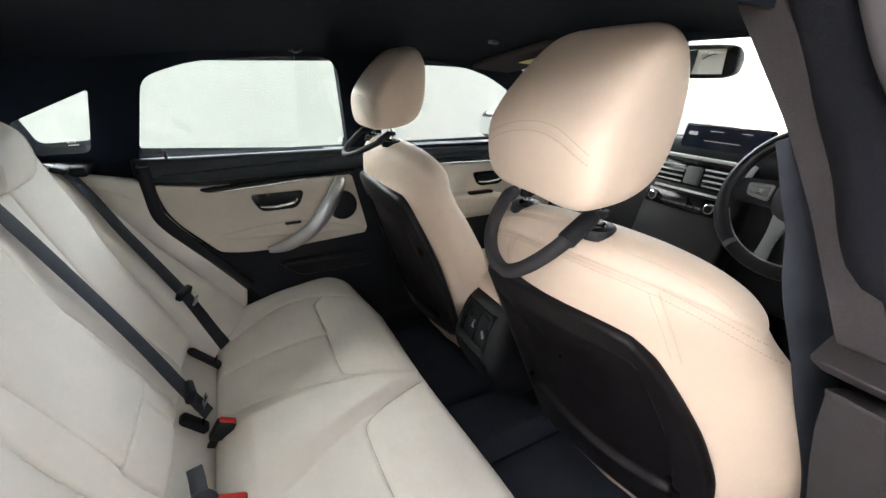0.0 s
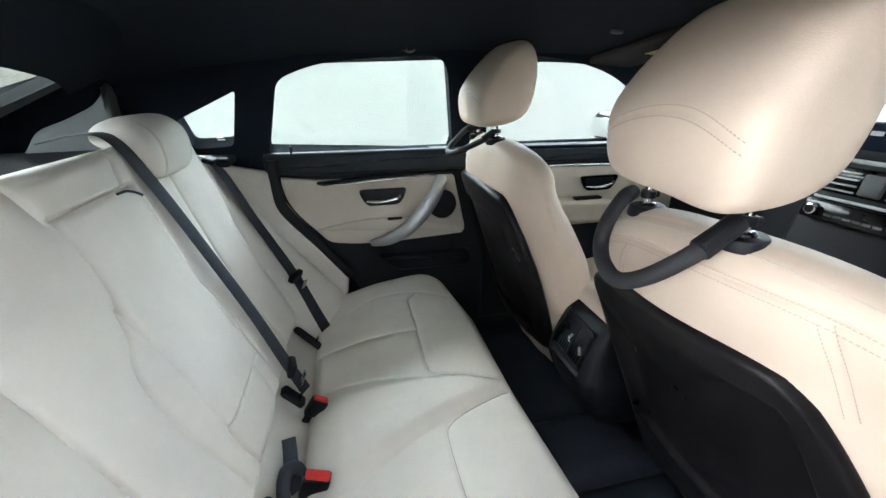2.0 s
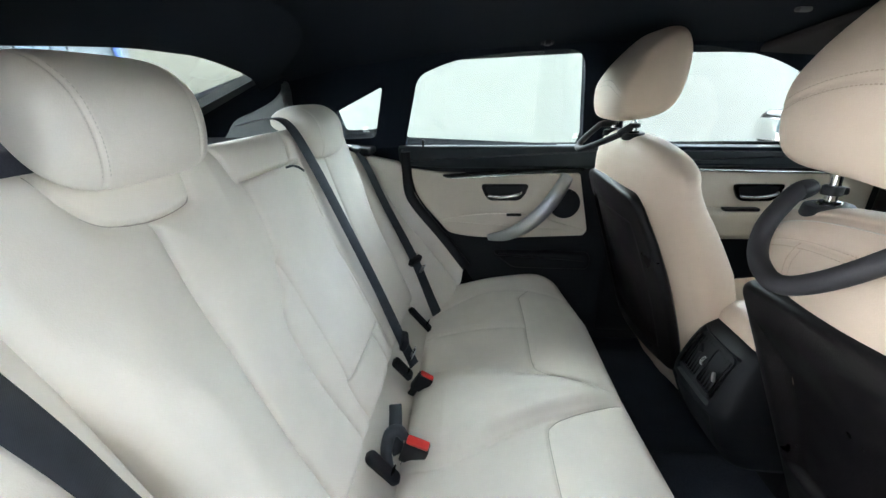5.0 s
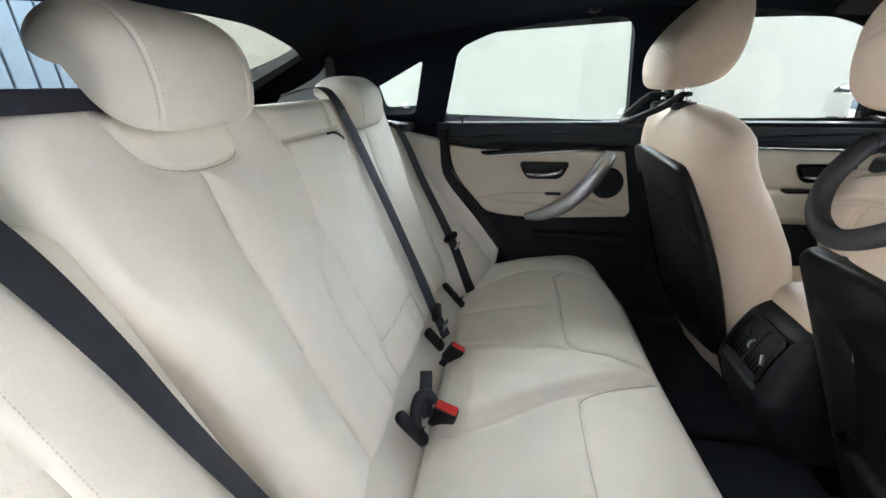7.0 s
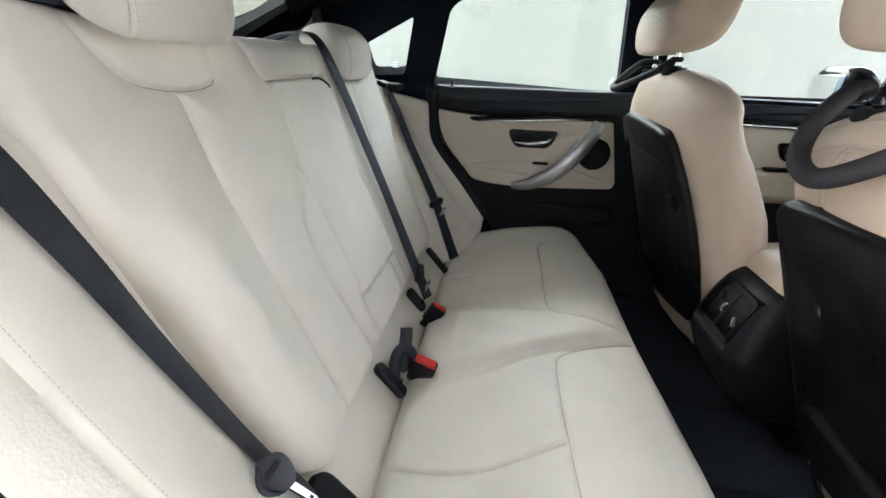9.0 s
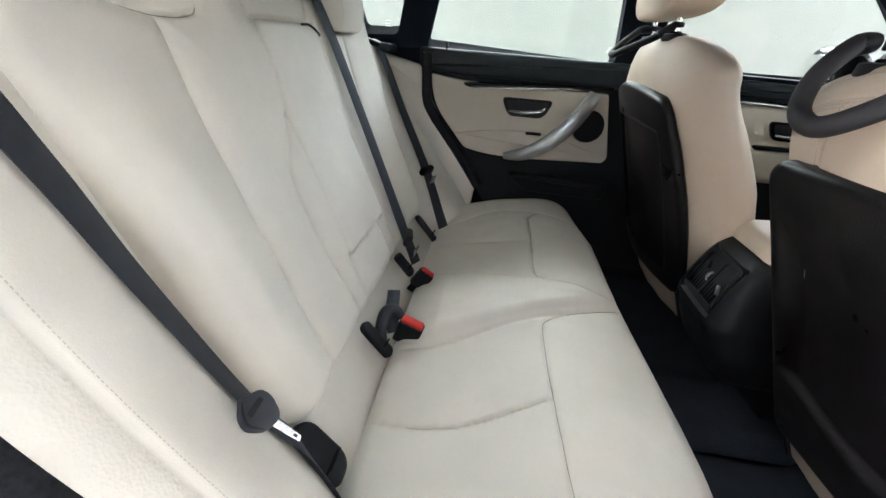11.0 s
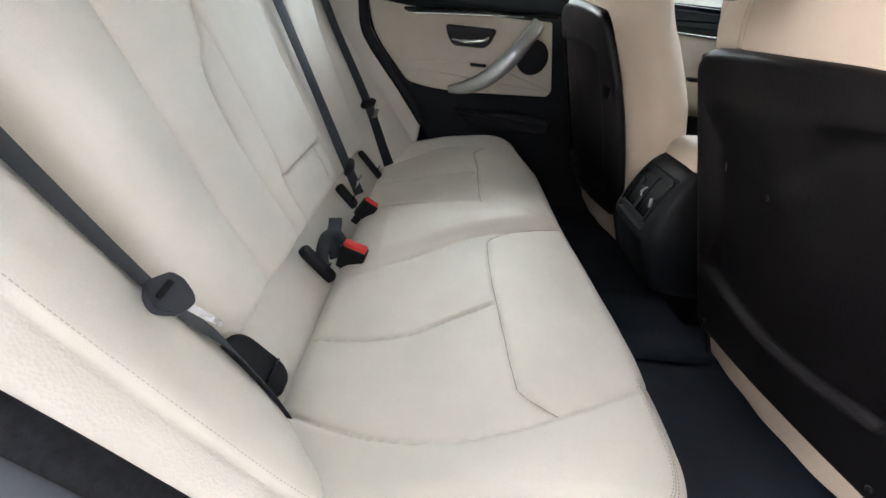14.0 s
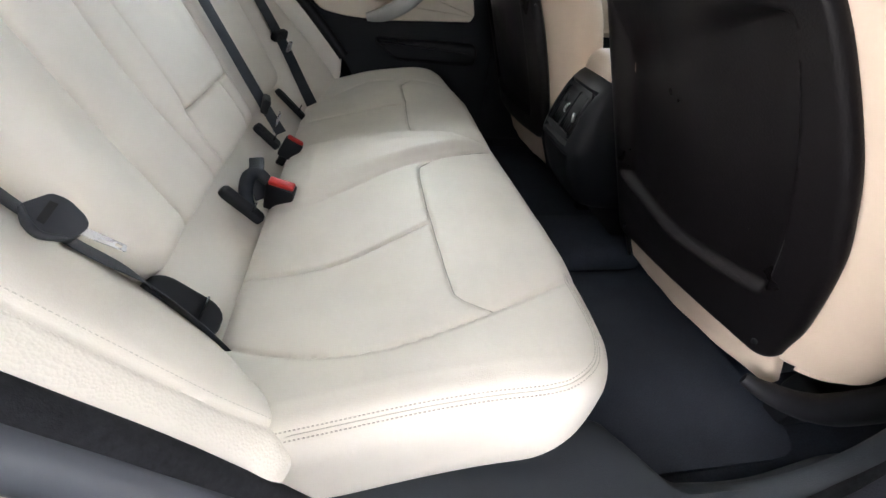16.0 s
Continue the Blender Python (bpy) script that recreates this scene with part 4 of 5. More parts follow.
def passenger_shell_form(U, V, H):
    t = (U - 0.385) / 0.25
    side = curve(V, [0.33, 0.36, 0.40, 0.45, 0.52, 0.61, 0.69, 0.76, 0.83, 0.95], [0.195, 0.205, 0.22, 0.236, 0.247, 0.251, 0.248, 0.24, 0.228, 0.195])
    up = np.clip((V - 0.7) / 0.18, 0, 1)
    side = side - 1.3 * np.maximum(-H - 0.016, 0)
    return 0.385 + t * side, V - up * 0.025 * t ** 2, H


def passenger_shell_inset(U, V):
    t = np.minimum(np.minimum(U - 0.205, 0.565 - U), np.minimum(V - 0.50, 0.85 - V))
    k = np.clip(t / 0.018 + 0.5, 0, 1)
    return -0.012 * k * k * (3 - 2 * k)


DRIVER = front_seat("front_seat", "leather driver's seat tinted beige for warm light, with black back shell", -0.378, driver_back,
                    ([0.30, 0.40, 0.50, 0.60, 0.70, 0.77, 0.83, 0.88, 0.91, 0.93], [0.215, 0.240, 0.262, 0.280, 0.290, 0.285, 0.268, 0.250, 0.239, 0.232], 0.325, 0.93, 0.086, 0.868, 0.020),
                    (-0.585, -0.155, 0.350, 0.886), driver_shell_form, driver_shell_inset, (0.605, -0.306, 0.0815, -0.331), (0.543, 1.040), (-0.545, -0.158, 0.262, 0.395), (0.80, 0.31))
PASSENGER = front_seat("front_seat", "leather passenger seat tinted beige for warm light, with black back shell", 0.385, passenger_back,
                       ([0.30, 0.40, 0.50, 0.60, 0.75, 0.85, 0.90, 0.93, 0.955], [0.25, 0.26, 0.275, 0.29, 0.300, 0.294, 0.282, 0.272, 0.266], 0.36, 0.955, 0.092, 0.90, 0.0),
                       (0.135, 0.635, 0.437, 0.935), passenger_shell_form, passenger_shell_inset, (0.553, 0.402, 0.079, 0.402), (0.535, 1.052), (0.18, 0.562, 0.338, 0.485), (0.72, 0.36))


# foam-sleeved carrying bars clipped to the head restraint posts
def carry_bar(feet, pts, r):
    """A loop of foam-sleeved bar, held at each post by a clip."""
    hook = thing("headrest_hook", "black foam-sleeved hanger bar looped round the posts", "hanger", "headrest hangers", at=(feet[0] + feet[1]) / 2)
    v, f = tube(pts, r, 12, 16)
    raw("sleeve", v, f, FOAM, hook)
    for a, b, thick in ((pts[-2], pts[-1], 1.28 * r), (pts[1], pts[0], 1.12 * r)):
        part("clamp", rod(a, b, thick, thick * 0.92, 18, 0.003), BLACK, hook)
    for foot in feet:
        x, y, z = foot.x - 0.002, foot.y, foot.z
        clip = part("post_clip", rod((x, y, z + 0.016), (x, y, z + 0.028), 0.0115, seg=18, bevel=0.002), BLACK, hook)
        part("clip_tail", rod((x, y, z + 0.022), (x + 0.014, y - 0.006, z + 0.022), 0.006, 0.005, 12, 0.001), BLACK, clip)


carry_bar(DRIVER[1], [(0.584, -0.214, 1.028), (0.560, -0.224, 1.023), (0.524, -0.243, 0.992), (0.510, -0.256, 0.963), (0.497, -0.288, 0.946), (0.491, -0.330, 0.943), (0.504, -0.366, 0.965), (0.540, -0.392, 1.005), (0.588, -0.391, 1.037)], 0.0112)
carry_bar(PASSENGER[1], [(0.548, 0.480, PASSENGER[1][1].z + 0.020), (0.520, 0.490, 1.058), (0.480, 0.492, 1.022), (0.455, 0.474, 0.998), (0.450, 0.425, 0.996), (0.466, 0.384, 1.008), (0.520, 0.336, 1.042), (0.548, 0.324, PASSENGER[1][0].z + 0.020)], 0.0085)

# ---- the far rear door ----
door = thing("rear_door", "closed rear door with cream leather panel and silver pull", "car door", "left doors", at=(0.25, 0.72, 0.3))


def slab(name, outline, y, thick, material, parent, label="", bevel=0.004):
    """An upright panel of any outline (along, up), standing proud of the door towards the cabin."""
    b = bmesh.new()
    vs = [b.verts.new((u, y, v)) for u, v in outline]
    f = b.faces.new(vs)
    r = bmesh.ops.extrude_face_region(b, geom=[f])
    top = [v for v in r["geom"] if isinstance(v, bmesh.types.BMVert)]
    bmesh.ops.translate(b, verts=top, vec=(0, -thick, 0))
    if bevel:
        rim = [e for e in b.edges if all(v in top for v in e.verts)]
        bmesh.ops.bevel(b, geom=rim, offset=bevel, segments=3, profile=0.5, affect="EDGES")
    return part(name, b, material, parent, label, 40)


# black carrier of the door, from the sill rail to the floor
slab("door_card", rounded([(-0.125, 0.955), (-0.115, 0.85), (-0.04, 0.70), (0.11, 0.505), (0.17, 0.40), (0.20, 0.20), (0.66, 0.20), (0.66, 0.955)], 0.03), 0.770, 0.062, SOFT_BLACK, door, "black soft-touch door card")
rail = [(-0.128, 0.975), (-0.128, 0.905), (0.03, 0.892), (0.66, 0.888), (0.66, 0.970)]
slab("sill_rail", rounded(rail, 0.012), 0.760, 0.066, RAIL_SHEEN, door, "black padded rail under the window", 0.018)
rim_v, rim_f = tube([(-0.100, 0.690, 0.955), (-0.098, 0.690, 0.90), (-0.093, 0.688, 0.81), (-0.066, 0.686, 0.757), (-0.022, 0.685, 0.700), (0.024, 0.684, 0.643), (0.072, 0.684, 0.578), (0.122, 0.683, 0.508)], 0.0185, 8, 14)
raw("door_edge", rim_v, rim_f, BLACK, door, "black rubber seal along the door edge")
PANEL = rounded([(-0.084, 0.894), (-0.070, 0.812), (-0.040, 0.758), (0.018, 0.691), (0.054, 0.647), (0.13, 0.632), (0.261, 0.626), (0.563, 0.640), (0.576, 0.662), (0.530, 0.874), (0.40, 0.872), (0.028, 0.878)], [0.01, 0.04, 0.04, 0.01, 0.02, 0.05, 0.08, 0.008, 0.008, 0.01, 0.1, 0.05], 4)
slab("leather_panel", PANEL, 0.712, 0.022, PANEL_LEATHER, door, "cream leather insert", 0.005)
# padded lower half of the panel, with a crease along its top
ledge = rounded([(0.014, 0.699), (0.13, 0.720), (0.237, 0.728), (0.365, 0.723), (0.43, 0.702), (0.561, 0.664), (0.573, 0.659), (0.561, 0.642), (0.261, 0.628), (0.13, 0.635), (0.056, 0.650)], [0.004, 0.06, 0.06, 0.05, 0.06, 0.004, 0.004, 0.006, 0.06, 0.04, 0.02], 4)
slab("arm_ledge", ledge, 0.697, 0.011, PANEL_LEATHER, door, "padded leather arm ledge", 0.003)
part("ledge_slot", box((0.055, 0.01, 0.010), (0.300, 0.681, 0.723), bevel=0.003), BLACK, door)
# trim strip
v, f = tube([(0.066, 0.682, 0.861), (0.20, 0.680, 0.868), (0.34, 0.680, 0.876), (0.43, 0.682, 0.881)], [0.004, 0.0045, 0.0035, 0.002], 8, 10)
raw("trim_strip", v, f, CHROME, door, "thin chrome strip")
v, f = tube([(0.036, 0.689, 0.870), (0.075, 0.687, 0.868), (0.20, 0.687, 0.876), (0.36, 0.688, 0.884), (0.54, 0.690, 0.890)], [0.004, 0.010, 0.009, 0.007, 0.005], 8, 10)
raw("strip_backing", v, f, GLOSS_BLACK, door)


def latch(parent, x0, z0, y, size=1.0):
    """An inner door handle: a dark bezel with a sunk dish and a chrome lever."""
    out = rounded([(x0, z0), (x0 + 0.178 * size, z0), (x0 + 0.160 * size, z0 - 0.045 * size), (x0 + 0.140 * size, z0 - 0.062 * size), (x0 + 0.030 * size, z0 - 0.062 * size), (x0 + 0.010 * size, z0 - 0.03 * size)], 0.018 * size, 4)
    hole = [(x0 + 0.09 * size + (u - x0 - 0.09 * size) * 0.84, z0 - 0.030 * size + (w - z0 + 0.030 * size) * 0.74) for u, w in out]
    bezel = plate("handle_bezel", out, [hole], lambda u, w, h: (u, y - 0.006 - h, w), 0.014, GLOSS_BLACK, parent, "black handle bezel")
    slab("dish", hole, y - 0.0005, 0.002, BLACK, bezel, "", 0.0)
    v, f = tube([(x0 + 0.028 * size, y - 0.006, z0 - 0.043 * size), (x0 + 0.08 * size, y - 0.014, z0 - 0.045 * size), (x0 + 0.135 * size, y - 0.016, z0 - 0.036 * size), (x0 + 0.150 * size, y - 0.010, z0 - 0.026 * size)], [0.006, 0.009, 0.009, 0.005], 8, 12, 0.7)
    raw("handle_lever", v, f, CHROME, bezel, "chrome lever")
    return bezel


latch(door, 0.174, 0.838, 0.690)
v, f = tube([(0.205, 0.672, 0.636), (0.265, 0.650, 0.652), (0.330, 0.632, 0.690), (0.385, 0.626, 0.740), (0.430, 0.634, 0.795), (0.462, 0.655, 0.840), (0.482, 0.684, 0.866)], [0.012, 0.022, 0.026, 0.027, 0.026, 0.0245, 0.023], 10, 20, 0.50, up=(0, 1, 0))
raw("pull_handle", v, f, SATIN, door, "satin silver pull handle")
part("speaker_grille", rod((0.484, 0.692, 0.764), (0.484, 0.683, 0.764), 0.056, 0.054, 48, 0.002), BLACK, door, "round black speaker grille")
# map pocket low on the door
pocket = rounded([(0.22, 0.575), (0.60, 0.570), (0.60, 0.500), (0.30, 0.505)], 0.03, 4)
slab("door_pocket", pocket, 0.712, 0.035, BLACK, door, "", 0.014)
part("lock_pin", rod((-0.035, 0.705, 0.968), (-0.035, 0.705, 0.996), 0.004, 0.0045, 10), BLACK, door)
bars = bmesh.new()
for i, (w, dz) in enumerate(((0.018, 0.0), (0.022, -0.007), (0.016, 0.008))):
    box((w, 0.001, 0.0025), (-0.235 + 0.002 * i, 0.02 + 0.715 - TUMBLE * (1.035 + dz - 0.97) - 0.022, 1.035 + dz), (32, 0, 0), 0, bm=bars)
tagged(part("window_marking", bars, INK), "pale etched marking on the quarter glass", "marking")
bars = bmesh.new()
for w, dz in ((0.016, 0.0), (0.020, -0.006), (0.012, 0.007)):
    box((w, 0.001, 0.002), (0.497, 0.02 + 0.715 - TUMBLE * (1.005 + dz - 0.97) - 0.022, 1.005 + dz), (32, 0, 0), 0, bm=bars)
tagged(part("window_marking", bars, INK), "pale etched marking on the rear door glass", "marking")

# ---- far front door ----
fdoor = thing("front_door", "closed front passenger door with cream leather panel", "car door", "left doors", at=(1.05, 0.73, 0.3))
slab("door_card", rounded([(0.665, 0.955), (0.665, 0.20), (1.62, 0.20), (1.62, 0.955)], 0.03), 0.785, 0.05, SOFT_BLACK, fdoor, "black soft-touch door card")
slab("sill_rail", rounded([(0.665, 0.968), (0.665, 0.895), (1.62, 0.880), (1.62, 0.955)], 0.012), 0.780, 0.066, RAIL_SHEEN, fdoor, "black padded rail under the window", 0.018)
slab("leather_panel", rounded([(0.68, 0.885), (0.68, 0.62), (1.55, 0.62), (1.55, 0.870)], 0.03), 0.742, 0.022, PANEL_LEATHER, fdoor, "cream leather insert", 0.006)
slab("arm_ledge", rounded([(0.72, 0.745), (0.72, 0.64), (1.30, 0.64), (1.30, 0.70), (1.16, 0.745)], 0.03), 0.725, 0.055, PANEL_LEATHER, fdoor, "padded leather arm ledge", 0.02)
v, f = tube([(0.70, 0.712, 0.884), (1.0, 0.710, 0.882), (1.5, 0.714, 0.868)], 0.006, 8, 10)
raw("trim_strip", v, f, CHROME, fdoor, "thin chrome strip")
latch(fdoor, 1.075, 0.832, 0.716)
part("window_switch", box((0.12, 0.03, 0.012), (1.10, 0.685, 0.748), bevel=0.004), BLACK, fdoor)
part("mirror_corner", box((0.16, 0.02, 0.09), (1.36, 0.700, 0.985), (0, 20, 0), 0.008), BLACK, fdoor)

wing = thing("wing_mirror", "black outside wing mirror beyond the front window", "mirror", at=(1.30, 0.88, 1.0))
loft("housing", [(0.0, -0.055), (-0.012, 0.0), (0.0, 0.058), (0.05, 0.065), (0.10, 0.02), (0.06, -0.055)], 0.20, lambda a, w, b: (1.28 + a, 0.90 + w, 1.005 + b), GLOSS_BLACK, wing, power=4.0, cuts=24)
part("mirror_glass", box((0.004, 0.140, 0.080), (1.266, 0.90, 1.004), (0, 0, 4), 0.0015), MIRROR, wing, "mirror glass")
part("mirror_arm", box((0.05, 0.10, 0.03), (1.31, 0.775, 0.965), bevel=0.012), GLOSS_BLACK, wing)

# ---- side trims beside the bench ----
def far_quarter():
    q = rounded([(-0.30, 0.955), (-0.115, 0.915), (-0.10, 0.845), (-0.045, 0.75), (0.03, 0.655), (0.115, 0.525), (0.10, 0.42), (-0.02, 0.38), (-0.20, 0.60)], 0.02, 3)
    ob = slab("wall_left_quarter", q, 0.735, 0.055, CREAM, None, "", 0.012)
    tagged(ob, "cream leather side trim behind the rear door", "side trim", kind="structure")


far_quarter()
tagged(part("trim_shelf_end", box((0.40, 0.10, 0.028), (-0.41, 0.672, 0.972), (0, 3, 0), 0.012, 3), SOFT_BLACK), "black ledge below the quarter window", "side trim", kind="structure")
wing_o = rounded([(-0.74, 0.98), (-0.68, 1.03), (-0.648, 1.078), (-0.578, 1.101), (-0.504, 1.135), (-0.475, 1.158), (-0.456, 1.194), (-0.447, 1.188), (-0.455, 1.12), (-0.44, 1.05), (-0.40, 0.97)], [0.01, 0.02, 0.03, 0.05, 0.04, 0.03, 0.004, 0.004, 0.05, 0.03, 0.01], 4)
wing_p = slab("trim_c_pillar", wing_o, 0.60, 0.045, GREY_TRIM, None, "", 0.014)
tagged(wing_p, "pale grey trim beside the rear shelf", "side trim", kind="structure")

shelf = thing("parcel_shelf", "black felt parcel shelf behind the rear bench", "parcel shelf", at=(-0.65, 0.0, 1.0))
part("shelf_board", box((0.72, 1.16, 0.02), (-0.70, 0.01, 1.012), (0, -1, 0), 0.006), FELT, shelf)
for x, y, z, w in ((-0.322, -0.432, 1.106, 0.155), (-0.392, -0.300, 1.104, 0.13)):
    drape("shelf_pad", (x - 0.05, x + 0.045, y - w / 2, y + w / 2), 0.045, 0.012, 0.022, lambda u, v, h, z=z: (u, v, z + h), PAD_GREY, shelf, "dark cloth padded cover", step=0.006)
    part("pad_foot", box((0.06, 0.10, 0.07), (x - 0.03, y, z - 0.045), bevel=0.01), FELT, shelf)

# ---- centre console with the rear vents ----
console = thing("centre_console", "black rear end of the centre console with air vents", "console", at=(0.85, 0.0, 0.17))
CY = 0.028
FACE = smooth_line([(0.800, 0.650), (0.735, 0.652), (0.712, 0.645), (0.690, 0.616), (0.674, 0.578), (0.662, 0.535), (0.656, 0.500), (0.660, 0.468), (0.676, 0.425), (0.694, 0.390), (0.712, 0.366), (0.736, 0.352), (0.775, 0.346)], 10)
VENT = (-0.069, 0.069, 0.505, 0.628)


def console_housing():
    """The rear face runs down over the vents and tucks in to the floor; its sides turn forward in a rounded shoulder."""
    n, dep = 4.2, 0.085
    th = np.linspace(math.pi, 0, 130)
    cu = np.sign(np.cos(th)) * np.abs(np.cos(th)) ** (2 / n)
    su = np.abs(np.sin(th)) ** (2 / n)
    prof = np.array(FACE)
    s = np.concatenate([[0], np.cumsum(np.linalg.norm(prof[1:] - prof[:-1], axis=1))])
    at = np.linspace(0, s[-1], 150)
    PX, PZ = np.interp(at, s, prof[:, 0]), np.interp(at, s, prof[:, 1])
    wide = np.interp(PZ, [0.33, 0.36, 0.42, 0.50, 0.60, 0.65], [0.085, 0.098, 0.108, 0.112, 0.098, 0.090])
    Y = CY + wide[:, None] * cu[None, :]
    X = PX[:, None] + dep * (1 - su)[None, :]
    Z = PZ[:, None] + 0 * Y
    # the vent field lies sunk inside a raised rim, and a second shallow panel below it
    ins = np.minimum(np.minimum(Y - CY - VENT[0], VENT[1] - Y + CY), np.minimum(Z - VENT[2], VENT[3] - Z) * 1.15)
    k = np.clip(ins / 0.007, 0, 1)
    low = np.minimum(np.minimum(Y - CY + 0.084, 0.084 - Y + CY), np.minimum(Z - 0.352, 0.492 - Z))
    k2 = np.clip(low / 0.010, 0, 1)
    d = np.gradient(np.stack([PX, PZ], 1), axis=0)
    d /= np.linalg.norm(d, axis=1)[:, None]
    sink = 0.009 * k * k * (3 - 2 * k) + 0.006 * k2 * k2 * (3 - 2 * k2)
    X, Z = X - sink * d[:, 1][:, None], Z + sink * d[:, 0][:, None]
    # straight sides, forward under the armrest
    X = np.concatenate([np.full((150, 1), 1.20), X, np.full((150, 1), 1.20)], 1)
    Y = np.concatenate([Y[:, :1] - 0.006, Y, Y[:, -1:] + 0.006], 1)
    Z = np.concatenate([Z[:, :1], Z, Z[:, -1:]], 1)
    r, m = X.shape
    faces = [(i * m + j, i * m + j + 1, (i + 1) * m + j + 1, (i + 1) * m + j) for i in range(r - 1) for j in range(m - 1)]
    return raw("housing", np.stack([X, Y, Z], -1).reshape(-1, 3), faces, CONSOLE_BLACK, console, "black plastic console housing", 40)


console_housing()


def vent_place(u, v, h):
    """u across, v up the leaning face, h out of it."""
    return 0.6825 + 0.36 * v - 0.933 * h, CY + u, 0.570 + 0.933 * v + 0.36 * h


VT = -21.1
frame_o = rounded([(-0.060, 0.054), (0.060, 0.054), (0.064, -0.056), (-0.064, -0.056)], 0.014, 4)
holes = [rounded([(c - 0.026, 0.044), (c + 0.026, 0.044), (c + 0.027, -0.046), (c - 0.027, -0.046)], 0.008, 3) for c in (-0.031, 0.031)]
vent = plate("vent_frame", frame_o, holes, lambda u, v, h: vent_place(u, v - 0.30 * u * u, h + 0.004), 0.012, CONSOLE_BLACK, console, "black vent frame")
for c in (-0.031, 0.031):
    part("vent_well", box((0.002, 0.054, 0.092), vent_place(c, -0.001, -0.0070), (0, -VT, 0), 0), GLOSS_BLACK, vent)
    for k in range(5):
        part("vent_slat", box((0.007, 0.0018, 0.088), vent_place(c - 0.020 + 0.010 * k, -0.001, -0.002), (0, -VT, 0), 0.0006, 1), GLOSS_BLACK, vent)
    v, f = tube([vent_place(c + 0.029 * (1 if c > 0 else -1), 0.042, 0.005), vent_place(c + 0.030 * (1 if c > 0 else -1), 0.0, 0.008), vent_place(c + 0.031 * (1 if c > 0 else -1), -0.046, 0.005)], 0.0028, 6, 10)
    raw("frame_lip", v, f, GLOSS_BLACK, vent)
part("vent_tab", box((0.007, 0.006, 0.022), vent_place(-0.041, -0.010, 0.004), (-38, -VT, 0), 0.002), SATIN, vent, "small silver tab")
part("vent_tab", box((0.008, 0.012, 0.020), vent_place(0.036, 0.014, 0.004), (-38, -VT, 0), 0.002), BLACK, vent)
wheel_part = part("thumb_wheel", rod(vent_place(0.001, -0.002, -0.006), vent_place(0.013, -0.002, -0.006), 0.015, seg=24, bevel=0.002), BLACK, vent)
for k in range(6):
    w = -0.010 + 0.004 * k
    part("wheel_rib", box((0.0014, 0.009, 0.0012), vent_place(0.007, -0.002 + w, -0.006 + math.sqrt(0.0152 ** 2 - w * w)), (0, -VT, 0), 0.0004, 1), BADGE_WHITE, wheel_part)
part("base", box((0.34, 0.17, 0.17), (1.03, CY, 0.335), bevel=0.01), CONSOLE_BLACK, console)
drape("armrest_lid", (0.722, 1.05, CY - 0.092, CY + 0.092), 0.040, 0.030, 0.05, lambda x, y, h: (x, y, 0.690 + 0.06 * (x - 0.72) + h), WARM_LIT, console, "leather armrest lid tinted beige for warm light", step=0.006)
part("lid_base", box((0.30, 0.17, 0.012), (0.895, CY, 0.655), bevel=0.005), SOFT_BLACK, console)
part("tunnel", box((0.70, 0.22, 0.09), (0.62, 0.0, 0.185), bevel=0.04, seg=4), CARPET, console, "carpeted tunnel hump")


def floor_mat(cy, label):
    o = rounded([(0.40, cy - 0.272), (0.98, cy - 0.272), (0.98, cy + 0.235), (0.40, cy + 0.235)], 0.07, 5)
    b = bmesh.new()
    f = b.faces.new([b.verts.new((x, y, 0.172)) for x, y in o])
    r = bmesh.ops.extrude_face_region(b, geom=[f])
    bmesh.ops.translate(b, verts=[v for v in r["geom"] if isinstance(v, bmesh.types.BMVert)], vec=(0, 0, 0.012))
    tagged(part("floor_mat", b, CARPET), label, "floor mat", "floor mats")


floor_mat(-0.365, "dark blue-black carpet mat behind the driver's seat")
floor_mat(0.375, "dark blue-black carpet mat behind the passenger seat")

# ---- belts and buckles ----
belt = thing("seat_belt", "black far seat belt with its tongue on a slider", "seat belt", "rear seat belts", at=(-0.23, 0.5, 0.99))
strap("webbing", [(-0.36, 0.640, 0.985), (-0.258, 0.622, 0.969), (-0.160, 0.588, 0.78), (-0.062, 0.555, 0.586), (-0.004, 0.518, 0.452), (0.020, 0.505, 0.395)], ((0.2, 1, -0.25), (0.6, 0.8, 0.1)), 0.046, 0.0022, BELT, belt)
part("tongue_body", box((0.020, 0.064, 0.028), (-0.060, 0.555, 0.586), (0, 22, -25), 0.006, 3), BLACK, belt)
part("tongue", box((0.004, 0.024, 0.045), (-0.036, 0.548, 0.552), (0, 24, -25), 0.0015), STEEL, belt, "steel tongue")
part("belt_guide", box((0.034, 0.060, 0.016), (-0.262, 0.622, 0.975), (0, 20, 0), 0.006, 3), BLACK, belt)

mbelt = thing("seat_belt", "black middle seat belt plugged into its red buckle", "seat belt", "rear seat belts", at=(-0.3, 0.2, 1.09))
strap("webbing", [(-0.42, 0.205, 1.085), (-0.345, 0.195, 1.100), (-0.290, 0.186, 1.088), (-0.243, 0.186, 1.000), (-0.183, 0.212, 0.823), (-0.118, 0.220, 0.645), (-0.055, 0.178, 0.520), (-0.012, 0.150, 0.440)], ((0, 1, 0), (0.3, 1, 0.1)), 0.040, 0.0022, BELT, mbelt)
part("tongue_body", box((0.018, 0.056, 0.036), (-0.042, 0.170, 0.505), (0, 26, 12), 0.006, 3), BLACK, mbelt)
part("tongue", box((0.004, 0.026, 0.05), (-0.020, 0.160, 0.465), (0, 28, 10), 0.0015), STEEL, mbelt, "steel tongue")

